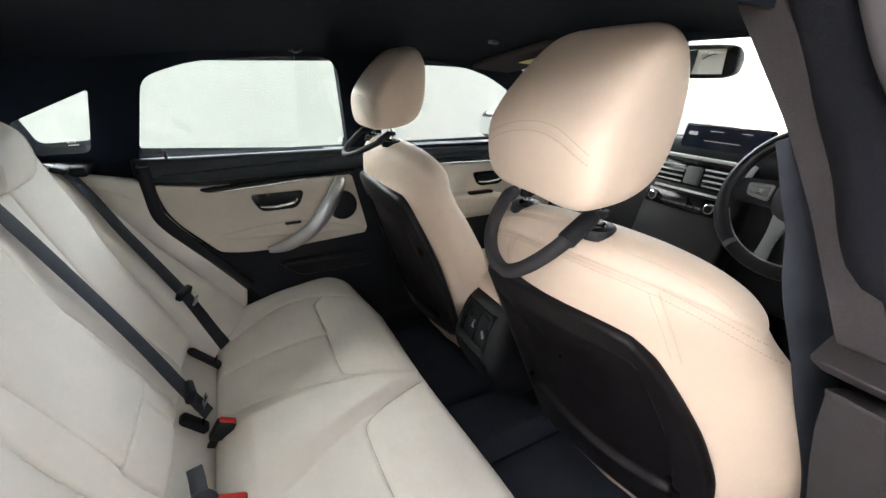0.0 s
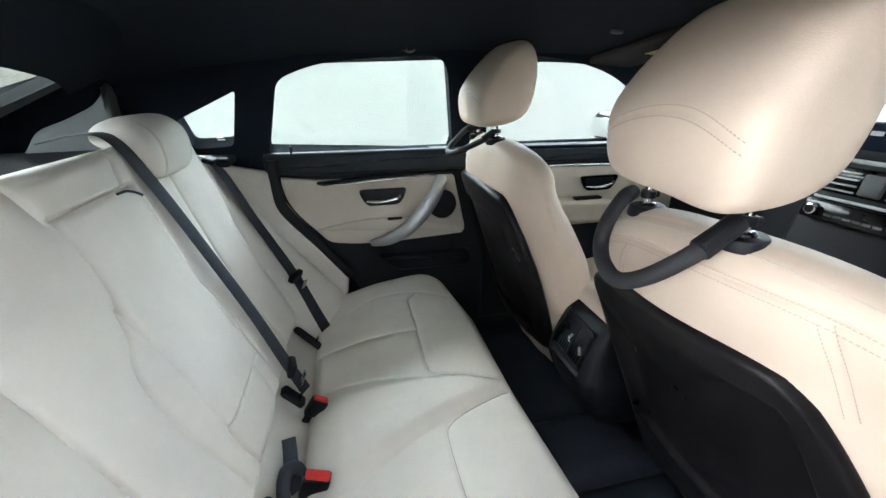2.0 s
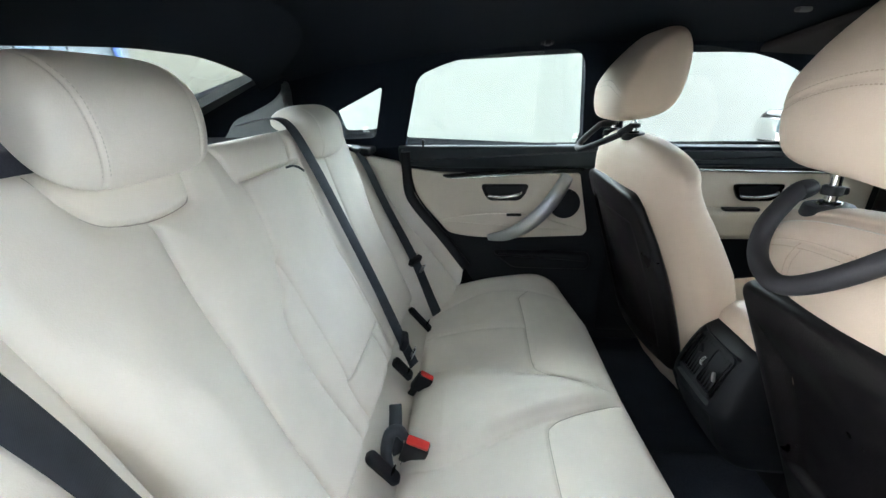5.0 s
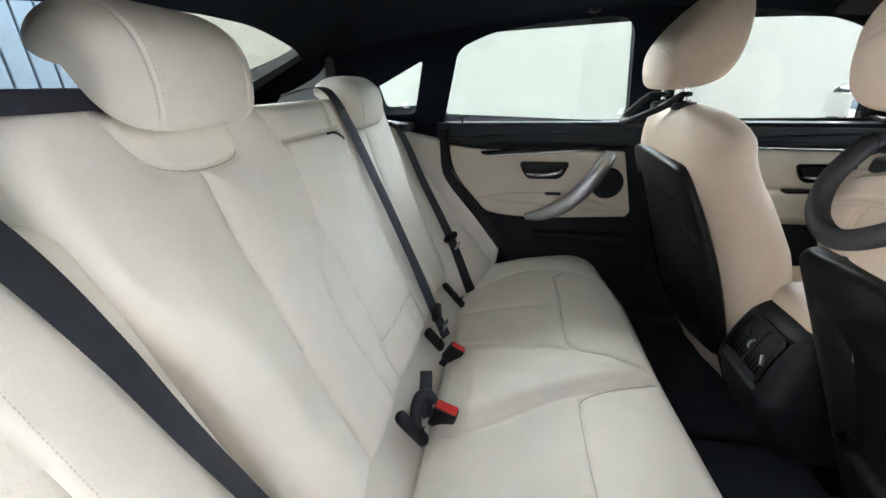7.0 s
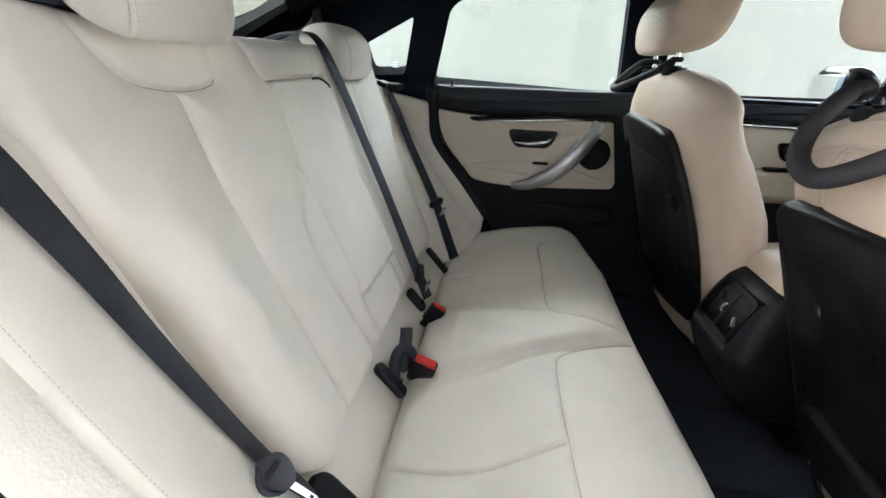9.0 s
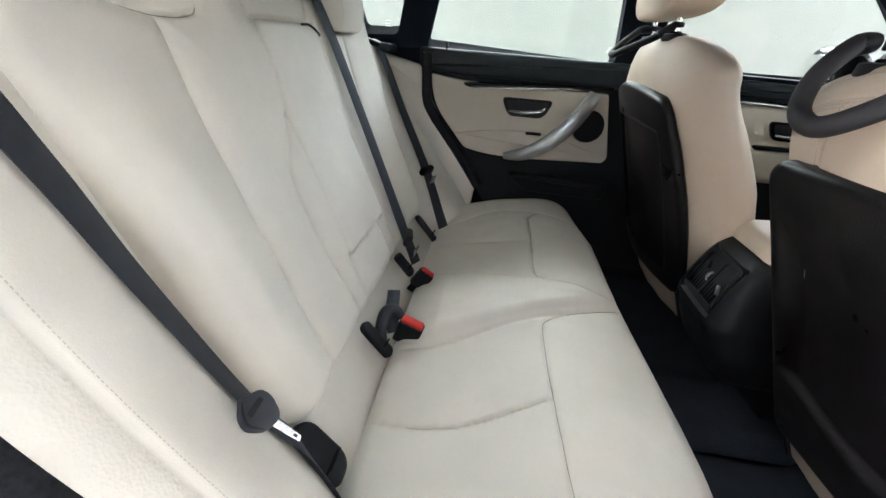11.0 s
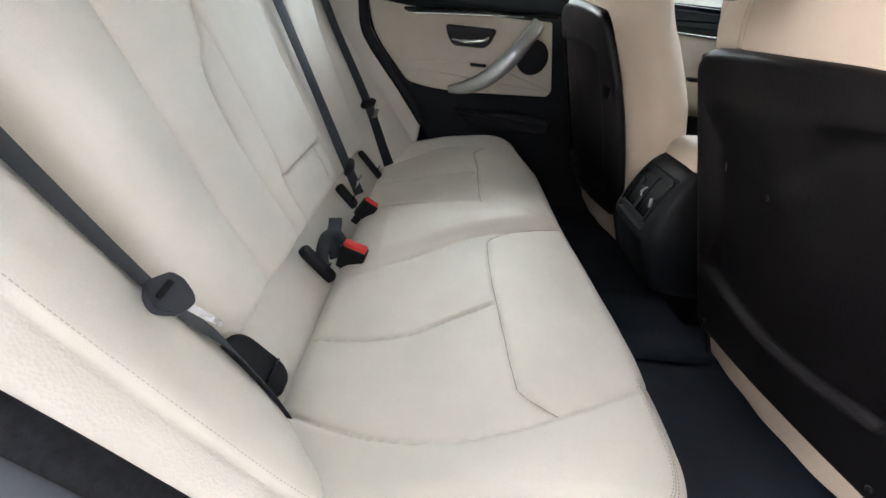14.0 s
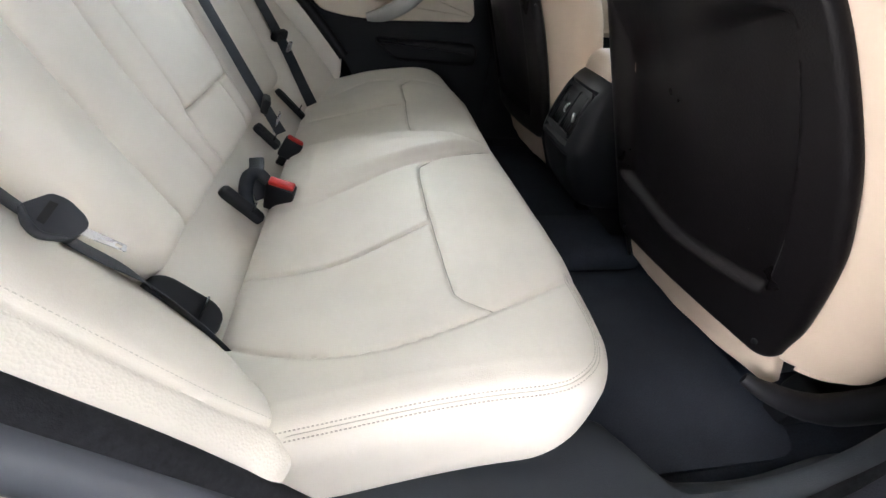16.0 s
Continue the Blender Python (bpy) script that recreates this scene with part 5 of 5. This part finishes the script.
nbelt = thing("seat_belt", "black seat belt hanging free with its steel tongue", "seat belt", "rear seat belts", at=(-0.25, -0.55, 1.0))
strap("webbing", [(-0.31, -0.575, 1.095), (-0.234, -0.557, 0.991), (-0.196, -0.538, 0.885), (-0.155, -0.527, 0.775), (-0.086, -0.508, 0.610), (-0.044, -0.494, 0.535), (-0.016, -0.490, 0.465), (0.010, -0.498, 0.405)], ((-0.22, 1, -0.10), (-0.9, 0.45, 0.1)), 0.047, 0.0022, BELT, nbelt)
TN = Vector((0.60, -0.45, 0.66)).normalized()
TE = [Vector((0.42, 0.10, -0.90)), None]
TE[0] = (TE[0] - TN * TE[0].dot(TN)).normalized()
TE[1] = TN.cross(TE[0])


def tongue_place(u, v, h):
    """u along the belt, v across it, h towards the cabin."""
    return tuple(Vector((-0.046, -0.546, 0.644)) + TE[0] * (0.62 * u) + TE[1] * (0.46 * v) + TN * h)


shield = rounded([(-0.042, -0.008), (-0.021, -0.034), (0.000, -0.041), (0.026, -0.020), (0.029, 0.002), (0.029, 0.019), (0.019, 0.030), (-0.009, 0.041), (-0.028, 0.037)], 0.008, 4)
slot = [(-0.016, -0.018), (-0.022, 0.022), (-0.013, 0.024), (-0.007, -0.018)]
tb = plate("tongue_body", shield, [], lambda u, v, h: tongue_place(u, v, h + 0.007 - 2.2 * u * u), 0.010, TONGUE_BLACK, nbelt, "black plastic tongue body")
plate("tongue_slot", slot, [], lambda u, v, h: tongue_place(u, v, h + 0.0072), 0.003, GLOSS_BLACK, tb)
v, f = tube([tongue_place(u, v, 0.006) for u, v in ((-0.038, -0.010), (-0.020, -0.030), (0.000, -0.037), (0.022, -0.020))], [0.002, 0.0038, 0.0038, 0.002], 8, 10)
raw("body_lip", v, f, TONGUE_BLACK, tb)
steel = rounded([(0.022, -0.003), (0.022, 0.014), (0.078, 0.023), (0.083, 0.011)], 0.003, 3)
hole = [(0.066, 0.011), (0.066, 0.018), (0.074, 0.0195), (0.075, 0.0125)]
plate("tongue", steel, [hole], lambda u, v, h: tongue_place(u, v, h + 0.003), 0.0025, STEEL, nbelt, "steel tongue")


def buckle(label, x, y, z, turn, k=1.0):
    """An upright buckle whose end carries a red push button."""
    t = thing("belt_buckle", label, "buckle", "seat belt buckles", at=(x, y, z))
    m = pose(x, y, z, *turn)
    for nm, size, at, mat, lab in (("body", (0.056, 0.027, 0.066), (0, 0, -0.012), BLACK, ""), ("button", (0.050, 0.021, 0.010), (0, 0, 0.024), RED, "red push button"), ("stalk", (0.026, 0.012, 0.06), (-0.006, 0, -0.05), BLACK, "")):
        b = box([k * c for c in size], [k * c for c in at], (0, 0, 0), 0.004, 3)
        bmesh.ops.transform(b, matrix=m, verts=b.verts)
        part(nm, b, mat, t, lab)
    return t


buckle("black buckle with a red button between the seat pads", 0.026, -0.112, 0.420, (8, 18, -6))
buckle("black buckle with a red button holding the middle belt", 0.018, 0.108, 0.424, (0, 34, 4), 0.78)


def anchor(y0, y1, z0, z1, corner, label):
    a = thing("child_seat_anchor", label, "anchor cover", "anchor covers", at=(-0.02, (y0 + y1) / 2, z0))
    drape("cover", (y0, y1, z0, z1), corner, 0.004, 0.014, lambda y, z, h: strip_place(y, z, h + 0.022), BLACK, a, step=0.004)
    x, y, z = strip_place((y0 + y1) / 2, z0 + 0.3 * (z1 - z0), 0.0225)
    part("recess", box((0.003, (y1 - y0) * 0.62, (z1 - z0) * 0.34), (x, y, z), (0, 32, 0), 0.001), GLOSS_BLACK, a)


anchor(-0.478, -0.415, 0.385, 0.470, 0.024, "black oval anchor cover in the filler strip")
anchor(-0.182, -0.152, 0.380, 0.452, 0.010, "black anchor cover tilted beside the buckle")
anchor(0.408, 0.436, 0.365, 0.455, 0.012, "dark narrow anchor slot in the filler strip")
anchor(0.120, 0.155, 0.400, 0.455, 0.008, "black anchor cover beside the plugged buckle")
stub = thing("belt_stub", "black folded webbing stub tucked beside the buckle", "belt stub", at=(-0.03, -0.09, 0.42))
strap("webbing", [(-0.036, -0.012, 0.447), (-0.030, -0.040, 0.446), (-0.024, -0.075, 0.446), (-0.018, -0.100, 0.436), (-0.012, -0.112, 0.405)], ((0.8, 0.5, 0), (0.7, 0.7, 0)), 0.030, 0.006, BELT, stub)
v, f = tube([(-0.020, -0.165, 0.400), (-0.034, -0.135, 0.430), (-0.030, -0.105, 0.452), (-0.012, -0.096, 0.454), (0.004, -0.104, 0.440)], [0.010, 0.013, 0.014, 0.013, 0.010], 8, 12)
raw("fold", v, f, BELT, stub)

# ---- driver's belt pillar ----
bpl = thing("b_pillar", "dark cloth-covered pillar between the right doors", "pillar", at=(0.7, -0.72, 0.25))


def pillar_place(u, v, h):
    return (u, -0.690 + TUMBLE * max(v - 0.97, 0.0) + h, v)


plate("upper_trim", rounded([(0.623, 1.288), (0.629, 1.262), (0.643, 1.175), (0.635, 1.096), (0.623, 1.055), (0.605, 0.992), (0.708, 0.996), (0.764, 1.114), (0.768, 1.212), (0.753, 1.300)], 0.012, 3), [], lambda u, v, h: pillar_place(u, v, h + 0.005), 0.04, PILLAR, bpl, "dark woven pillar trim")
plate("belt_cover", rounded([(0.572, 0.990), (0.716, 1.004), (0.735, 0.990), (0.862, 0.858), (0.850, 0.850), (0.588, 0.975)], 0.006, 3), [], lambda u, v, h: pillar_place(u, v, h + 0.014), 0.05, PILLAR, bpl, "grey belt slider cover")
plate("lower_trim", rounded([(0.560, 0.976), (0.600, 0.962), (0.850, 0.838), (1.05, 0.60), (1.22, 0.25), (1.04, 0.25), (0.90, 0.45), (0.700, 0.748), (0.625, 0.854), (0.580, 0.925)], 0.010, 3), [], lambda u, v, h: pillar_place(u, v, h + 0.004), 0.05, PILLAR, bpl, "dark grey lower pillar trim")
v, f = tube([(0.644, -0.552, 1.300), (0.659, -0.592, 1.212), (0.651, -0.634, 1.144), (0.645, -0.668, 1.070), (0.680, -0.712, 0.970), (0.790, -0.722, 0.850), (0.762, -0.724, 0.760), (0.770, -0.726, 0.640), (0.795, -0.724, 0.58), (0.825, -0.722, 0.52)], 0.030, 10, 16)
raw("rubber_seal", v, f, FELT, bpl, "black felt-faced rubber seal")
v, f = tube([(0.616, -0.606, 1.300), (0.620, -0.636, 1.240), (0.628, -0.668, 1.190), (0.640, -0.712, 1.110), (0.665, -0.772, 0.980)], 0.026, 10, 16)
raw("frame_flange", v, f, DOOR_PAINT, bpl, "grey painted door frame")
dbelt = thing("seat_belt", "black driver's seat belt hanging beside the pillar", "seat belt", at=(0.5, -0.63, 1.2))
strap("webbing", [(0.655, -0.568, 1.165), (0.662, -0.580, 1.130), (0.687, -0.592, 1.072), (0.680, -0.610, 1.012), (0.694, -0.630, 0.948), (0.717, -0.650, 0.872), (0.830, -0.668, 0.690), (0.93, -0.676, 0.50)], ((0.85, -0.52, 0.1), (0.85, -0.52, 0.1)), 0.047, 0.0022, BELT, dbelt)

# ---- dashboard ----
dash = thing("dashboard", "black dashboard with silver trim, screen and air vents", "dashboard", at=(1.6, 0, 0.6))
part("top_pad", box((0.42, 1.42, 0.10), (1.74, 0.01, 0.965), (0, 6, 0), 0.045, 4), SOFT_BLACK, dash)
part("lower_body", box((0.36, 1.42, 0.40), (1.72, 0.01, 0.74), bevel=0.05, seg=4), SOFT_BLACK, dash)
part("console_tower", box((0.10, 0.32, 0.36), (1.52, 0.0, 0.80), (0, 14, 0), 0.02, 3), BLACK, dash)
part("silver_trim", box((0.02, 0.44, 0.010), (1.500, 0.07, 0.985), bevel=0.004), SILVER_TRIM, dash, "brushed silver trim bar")
part("silver_trim", box((0.02, 0.012, 0.075), (1.482, -0.158, 0.955), (14, 10, 0), 0.004), SILVER_TRIM, dash, "upright silver trim beside the dials")
vt = part("vent_box", box((0.03, 0.26, 0.075), (1.500, 0.0, 0.930), (0, 10, 0), 0.006), GLOSS_BLACK, dash)
for s in (-1, 1):
    for k in range(4):
        part("vent_slat", box((0.012, 0.085, 0.004), (1.482, s * 0.078, 0.905 + 0.017 * k), bevel=0.001, seg=1), SILVER_TRIM, vt)
part("hazard_switch", box((0.02, 0.05, 0.058), (1.482, 0.0, 0.930), (0, 10, 0), 0.006), GREY_TRIM, vt)
hv = part("climate_panel", box((0.02, 0.26, 0.055), (1.462, 0.0, 0.845), (0, 14, 0), 0.006), GLOSS_BLACK, dash)
for s in (-1, 1):
    part("knob", rod((1.456, s * 0.098, 0.845), (1.436, s * 0.098, 0.848), 0.019, 0.016, 24, 0.002), CHROME, hv, "chrome ringed knob")
    part("knob_cap", rod((1.437, s * 0.098, 0.848), (1.434, s * 0.098, 0.848), 0.012, 0.012, 20), BLACK, hv)
for k in range(6):
    part("button", box((0.006, 0.020, 0.007), (1.451, -0.058 + 0.023 * k, 0.838), (0, 14, 0), 0.001, 1), GREY_TRIM, hv)
part("radio_strip", box((0.012, 0.24, 0.008), (1.474, 0.0, 0.880), (0, 14, 0), 0.002), SILVER_TRIM, dash)
sc = thing("display_screen", "wide dark display screen standing on the dashboard", "screen", at=(1.55, 0, 0.99))
part("bezel", box((0.022, 0.272, 0.098), (1.556, -0.026, 1.036), (0, 8, 0), 0.008, 3), GLOSS_BLACK, sc)
face = part("panel", box((0.003, 0.252, 0.082), (1.5435, -0.026, 1.038), (0, 8, 0), 0.001, 1), SCREEN, sc)
for y, z, w, hh in ((0.02, 1.062, 0.04, 0.002), (-0.07, 1.064, 0.03, 0.002), (0.0, 1.030, 0.11, 0.0015), (0.03, 1.016, 0.06, 0.0015), (0.03, 1.006, 0.05, 0.0015), (0.095, 1.050, 0.03, 0.012)):
    part("screen_bar", box((0.001, w, hh), (1.541 - 0.14 * (z - 1.032), y - 0.026, z + 0.006), (0, 8, 0), 0), SCREEN_TEXT, face)
part("cluster_hood", box((0.14, 0.36, 0.13), (1.60, -0.37, 1.02), (0, 10, 0), 0.05, 4), SOFT_BLACK, dash)
part("dial_face", box((0.01, 0.28, 0.09), (1.528, -0.37, 1.005), (0, 14, 0), 0.02), GLOSS_BLACK, dash)
for y in (-0.31, -0.43):
    v, f = tube([(1.518, y + 0.038 * math.cos(a), 1.005 + 0.038 * math.sin(a)) for a in np.linspace(0, 2 * math.pi, 25)], 0.003, 0, 8)
    raw("dial_ring", v, f, SILVER_TRIM, dash)

wheel = thing("steering_wheel", "black leather steering wheel with silver spokes", "steering wheel", at=(1.27, -0.372, 0.95))
WM = pose(1.290, -0.382, 0.966, 0, -66, 0)


def on_wheel(p):
    return tuple(WM @ Vector(p))


def wheel_flat(u, v, h):
    """u up the wheel, v across it, h towards the driver."""
    return on_wheel((u, v, h))


def wheel_xyz(a, w, b):
    m = np.array(WM)
    return tuple(m[i, 0] * a + m[i, 1] * w + m[i, 2] * b + m[i, 3] for i in range(3))


R = 0.172
v, f = tube([on_wheel((R * math.cos(a), R * math.sin(a), 0)) for a in np.linspace(0, 2 * math.pi, 97)], [0.0165 + 0.0025 * math.exp(-((abs(a - math.pi) - 1.0) / 0.25) ** 2) for a in np.linspace(0, 2 * math.pi, 97)], 0, 18)
raw("rim", v, f, WHEEL_LEATHER, wheel, "glossy black leather rim")
# A thin silver arc stands for the reflection along the rim's inner edge.
v, f = tube([on_wheel(((R - 0.0165) * math.cos(a), (R - 0.0165) * math.sin(a), 0.004)) for a in np.linspace(math.pi * 0.62, math.pi * 1.38, 60)], 0.0022, 0, 8)
raw("rim_glint", v, f, SATIN, wheel, "thin silver arc added for the glint inside the rim")
for a in (math.pi * 0.80, math.pi * 1.20):
    v, f = tube([on_wheel(((R + 0.0) * math.cos(a + d), R * math.sin(a + d), 0.002)) for d in (-0.035, 0.0, 0.035)], 0.0174, 4, 16)
    raw("rim_clasp", v, f, GREY_TRIM, wheel)
loft("hub", [(-0.060, -0.02), (-0.062, 0.010), (-0.04, 0.030), (0.0, 0.036), (0.04, 0.030), (0.060, 0.010), (0.060, -0.02)], 0.132, wheel_xyz, HUB_GREY, wheel, power=2.3, label="domed dark grey hub")
for s in (-1, 1):
    arm_o = rounded([(0.034, s * 0.050), (0.026, s * 0.150), (-0.006, s * 0.166), (-0.030, s * 0.150), (-0.034, s * 0.050)], 0.012, 4)
    spoke = plate("spoke", arm_o, [], lambda u, v, h: wheel_flat(u, v, h + 0.012 - 0.06 * (abs(v) - 0.05)), 0.016, BLACK, wheel)
    keys = rounded([(0.020, s * 0.070), (0.016, s * 0.128), (-0.014, s * 0.122), (-0.022, s * 0.070)], 0.008, 4)
    inner_keys = [(0.001 + (u - 0.001) * 0.62, s * 0.098 + (w - s * 0.098) * 0.80) for u, w in keys]
    plate("key_bezel", keys, [inner_keys], lambda u, v, h: wheel_flat(u, v, h + 0.017 - 0.06 * (abs(v) - 0.05)), 0.006, SATIN, spoke, "satin silver key bezel")
    plate("keys", inner_keys, [], lambda u, v, h: wheel_flat(u, v, h + 0.0155 - 0.06 * (abs(v) - 0.05)), 0.004, GREY_TRIM, spoke)
    part("roller", rod(wheel_flat(-0.002, s * 0.086, 0.016), wheel_flat(-0.002, s * 0.098, 0.016), 0.006, seg=16, bevel=0.001), CHROME, spoke)
    leg = rounded([(-0.050, s * 0.006), (-0.044, s * 0.046), (-0.100, s * 0.040), (-0.158, s * 0.046), (-0.160, s * 0.016), (-0.105, s * 0.020)], [0.004, 0.010, 0.03, 0.004, 0.004, 0.03], 4)
    plate("lower_spoke", leg, [], lambda u, v, h: wheel_flat(u, v, h + 0.014 + 0.09 * (u + 0.05)), 0.012, SPOKE_GREY, wheel, "grey metal lower spoke")
badge = part("badge", rod(on_wheel((0.0, 0, 0.030)), on_wheel((0.0, 0, 0.0385)), 0.022, 0.021, 32, 0.001), BLACK, wheel)
for q in range(4):
    bq = bmesh.new()
    c = bq.verts.new(on_wheel((0, 0, 0.0392)))
    ring = [bq.verts.new(on_wheel((0.0158 * math.cos(a), 0.0158 * math.sin(a), 0.0392))) for a in np.linspace(q * math.pi / 2, (q + 1) * math.pi / 2, 9)]
    for i in range(8):
        bq.faces.new((c, ring[i], ring[i + 1]))
    part("badge_quarter", bq, BADGE_BLUE if q % 2 else BADGE_WHITE, badge)
part("column", rod((1.32, -0.380, 0.945), (1.52, -0.380, 0.86), 0.055, 0.07, 20, 0.01), BLACK, wheel)
for s in (-1, 1):
    v, f = tube([(1.36, -0.380 + s * 0.05, 0.95), (1.36, -0.380 + s * 0.12, 0.965), (1.355, -0.380 + s * 0.165, 0.97)], [0.010, 0.008, 0.011], 6, 10)
    raw("stalk", v, f, BLACK, wheel)

# ---- under the roof ----
mir = thing("rear_view_mirror", "black-framed inside mirror below the windscreen header", "mirror", at=(1.24, 0.0, 1.30))
loft("housing", [(-0.012, -0.034), (-0.016, 0.0), (-0.012, 0.036), (0.01, 0.036), (0.030, 0.010), (0.022, -0.030)], 0.27, lambda a, w, b: (1.22 + a - 0.20 * w, -0.036 + w, 1.258 + b), BLACK, mir, power=6.0, cuts=30)
part("mirror_glass", box((0.003, 0.238, 0.056), (1.2015, -0.034, 1.258), (0, -7, 11.5), 0.001, 1), MIRROR, mir, "mirror glass")
part("stem", rod((1.235, 0.01, 1.28), (1.21, 0.01, 1.325), 0.012, 0.02, 14), BLACK, mir)
part("sensor_cover", box((0.12, 0.09, 0.04), (1.20, 0.01, 1.320), (0, 25, 0), 0.014, 3), BLACK, mir)
visor = thing("sun_visor", "grey cloth sun visor folded up with a yellow label", "sun visor", at=(1.05, 0.38, 1.28))
part("flap", box((0.17, 0.40, 0.022), (1.03, 0.36, 1.273), (-7, 4, 0), 0.010, 3), PILLAR, visor)
part("label", box((0.05, 0.09, 0.0015), (1.00, 0.275, 1.2630), (-7, 4, 0), 0), YELLOW, visor, "yellow printed label")
hookt = thing("coat_hook", "small black coat hook above the rear window", "coat hook", at=(0.35, 0.50, 1.30))
part("base", box((0.036, 0.018, 0.030), (0.350, 0.515, 1.288), (-25, 0, 0), 0.005, 3), BLACK, hookt)
part("peg", box((0.018, 0.022, 0.012), (0.350, 0.500, 1.276), (-15, 0, 0), 0.004, 2), BLACK, hookt)
clip = thing("visor_clip", "small grey clip on the headliner", "clip", at=(0.86, 0.28, 1.31))
part("clip", box((0.035, 0.016, 0.010), (0.862, 0.295, 1.308), (0, 0, 15), 0.004), GREY_TRIM, clip)

# ---- outside ----
tagged(part("ground", box((60, 60, 0.1), (0, 0, -0.05), bevel=0), CONCRETE), "pale concrete ground", "ground", kind="structure")
tagged(part("wall_outside_left", box((10.6, 0.2, 1.9), (3.7, 2.9, 0.95), bevel=0), PALE_WALL), "plain pale wall beside the car", "wall", kind="structure")
tagged(part("wall_outside_front", box((0.2, 9, 2.7), (6.5, -1.7, 1.35), bevel=0), PALE_WALL), "plain pale wall ahead of the car", "wall", kind="structure")
tagged(part("wall_outside_rear", box((0.2, 6.0, 3.2), (-5.1, 8.45, 1.6), bevel=0), CREAM_WALL), "cream plastered wall behind the car", "wall", kind="structure")
sh = thing("roller_shutter", "pale blue ribbed metal shutter behind the car", "shutter", at=(-5.0, 1.5, 0))
for k in range(24):
    part("shutter_panel", box((0.05, 0.215, 3.2), (-5.0, 3.44 - 0.24 * k, 1.6), bevel=0.008, seg=1), BLUE_METAL, sh)
part("backing", box((0.03, 5.8, 3.2), (-5.05, 0.68, 1.6), bevel=0), DIM_METAL, sh)
part("post", box((0.14, 0.16, 3.3), (-4.98, 3.66, 1.65), bevel=0.01), DIM_METAL, sh)
pl = thing("panel_wall", "pale panelled gate beside the shutter", "gate", at=(-5.0, 4.6, 0))
for y, w, m in ((3.92, 0.20, BLUE_METAL), (4.13, 0.19, BLUE_METAL), (4.34, 0.19, BLUE_METAL), (4.80, 0.66, PALE_PANEL), (5.29, 0.28, PALE_PANEL)):
    part("panel", box((0.05, w, 3.2), (-5.0, y, 1.6), bevel=0.008, seg=1), m, pl)
part("backing", box((0.03, 1.7, 3.2), (-5.05, 4.6, 1.6), bevel=0), GREY_TRIM, pl)
tagged(part("down_pipe", rod((-4.9, 5.14, 0.0), (-4.9, 5.14, 3.2), 0.045, seg=16), PIPE_BLUE), "blue drain pipe on the far wall", "pipe")

# Unseen wall added against low skylight; its grey sets the doorway's brightness.
tagged(part("wall_unseen_right", box((11.6, 0.2, 2.6), (0.7, -4.3, 1.3), bevel=0), GREY_WALL), "unseen grey wall added to dim the light at the open doorway", "wall", kind="structure")
# Unseen slab added to cut steep skylight, so the cabin is lit evenly.
tagged(part("ceiling_light_block", box((7.9, 6.5, 0.12), (0.55, -0.80, 2.76), bevel=0), WHITE_WALL), "unseen flat white slab added over the car to hold back high skylight", "canopy", kind="structure")
# Posts added only to carry the unseen slab.
for x in (-2.8, 4.1):
    tagged(part("trim_block_post", box((0.10, 0.10, 2.75), (x, -3.6, 1.375), bevel=0.008), SILVER_TRIM), "slim post added under the unseen slab", "post", kind="structure")

# ---- seal and flange round the open doorway ----
EDGE = [(-0.20, 0.93), (-0.135, 0.76), (-0.022, 0.596), (0.030, 0.522), (0.102, 0.412), (0.172, 0.310), (0.27, 0.256), (0.42, 0.248), (0.60, 0.250), (0.72, 0.255), (0.79, 0.275), (0.838, 0.325), (0.860, 0.39), (0.858, 0.46), (0.835, 0.54)]


def edge_line(out, drop):
    """The doorway's edge, moved outwards and down."""
    return [(x - 0.7 * drop if x < 0.2 else x, -0.690 - out - 0.27 * min(max(x - 0.55, 0), 0.2), z - drop) for x, z in EDGE]


v, f = tube(edge_line(0.0, 0.0), [0.019, 0.019, 0.019, 0.019, 0.018, 0.015, 0.010, 0.009, 0.010, 0.015, 0.019, 0.022, 0.022, 0.022, 0.020], 10, 14)
tagged(raw("trim_door_seal", v, f, SEAL_FELT), "black felt-covered door seal of the open doorway", "door seal", kind="structure")
v, f = tube([(0.62, -0.690, 0.222), (0.72, -0.702, 0.232), (0.80, -0.710, 0.262), (0.850, -0.714, 0.315), (0.872, -0.716, 0.385), (0.872, -0.716, 0.46), (0.850, -0.716, 0.54)], 0.023, 10, 18)
tagged(raw("trim_pillar_foot", v, f, SILL_TRIM), "black plastic trim rising from the sill to the door pillar", "car trim", kind="structure")
v, f = tube(edge_line(0.023, 0.003), 0.019, 10, 14)
tagged(raw("trim_flange", v, f, FLANGE), "dark grey painted flange of the doorway", "car body", kind="structure")
v, f = tube(edge_line(0.075, 0.030), 0.038, 10, 14)
tagged(raw("trim_rocker", v, f, GLOSS_BLACK), "black painted body edge below the doorway", "car body", kind="structure")
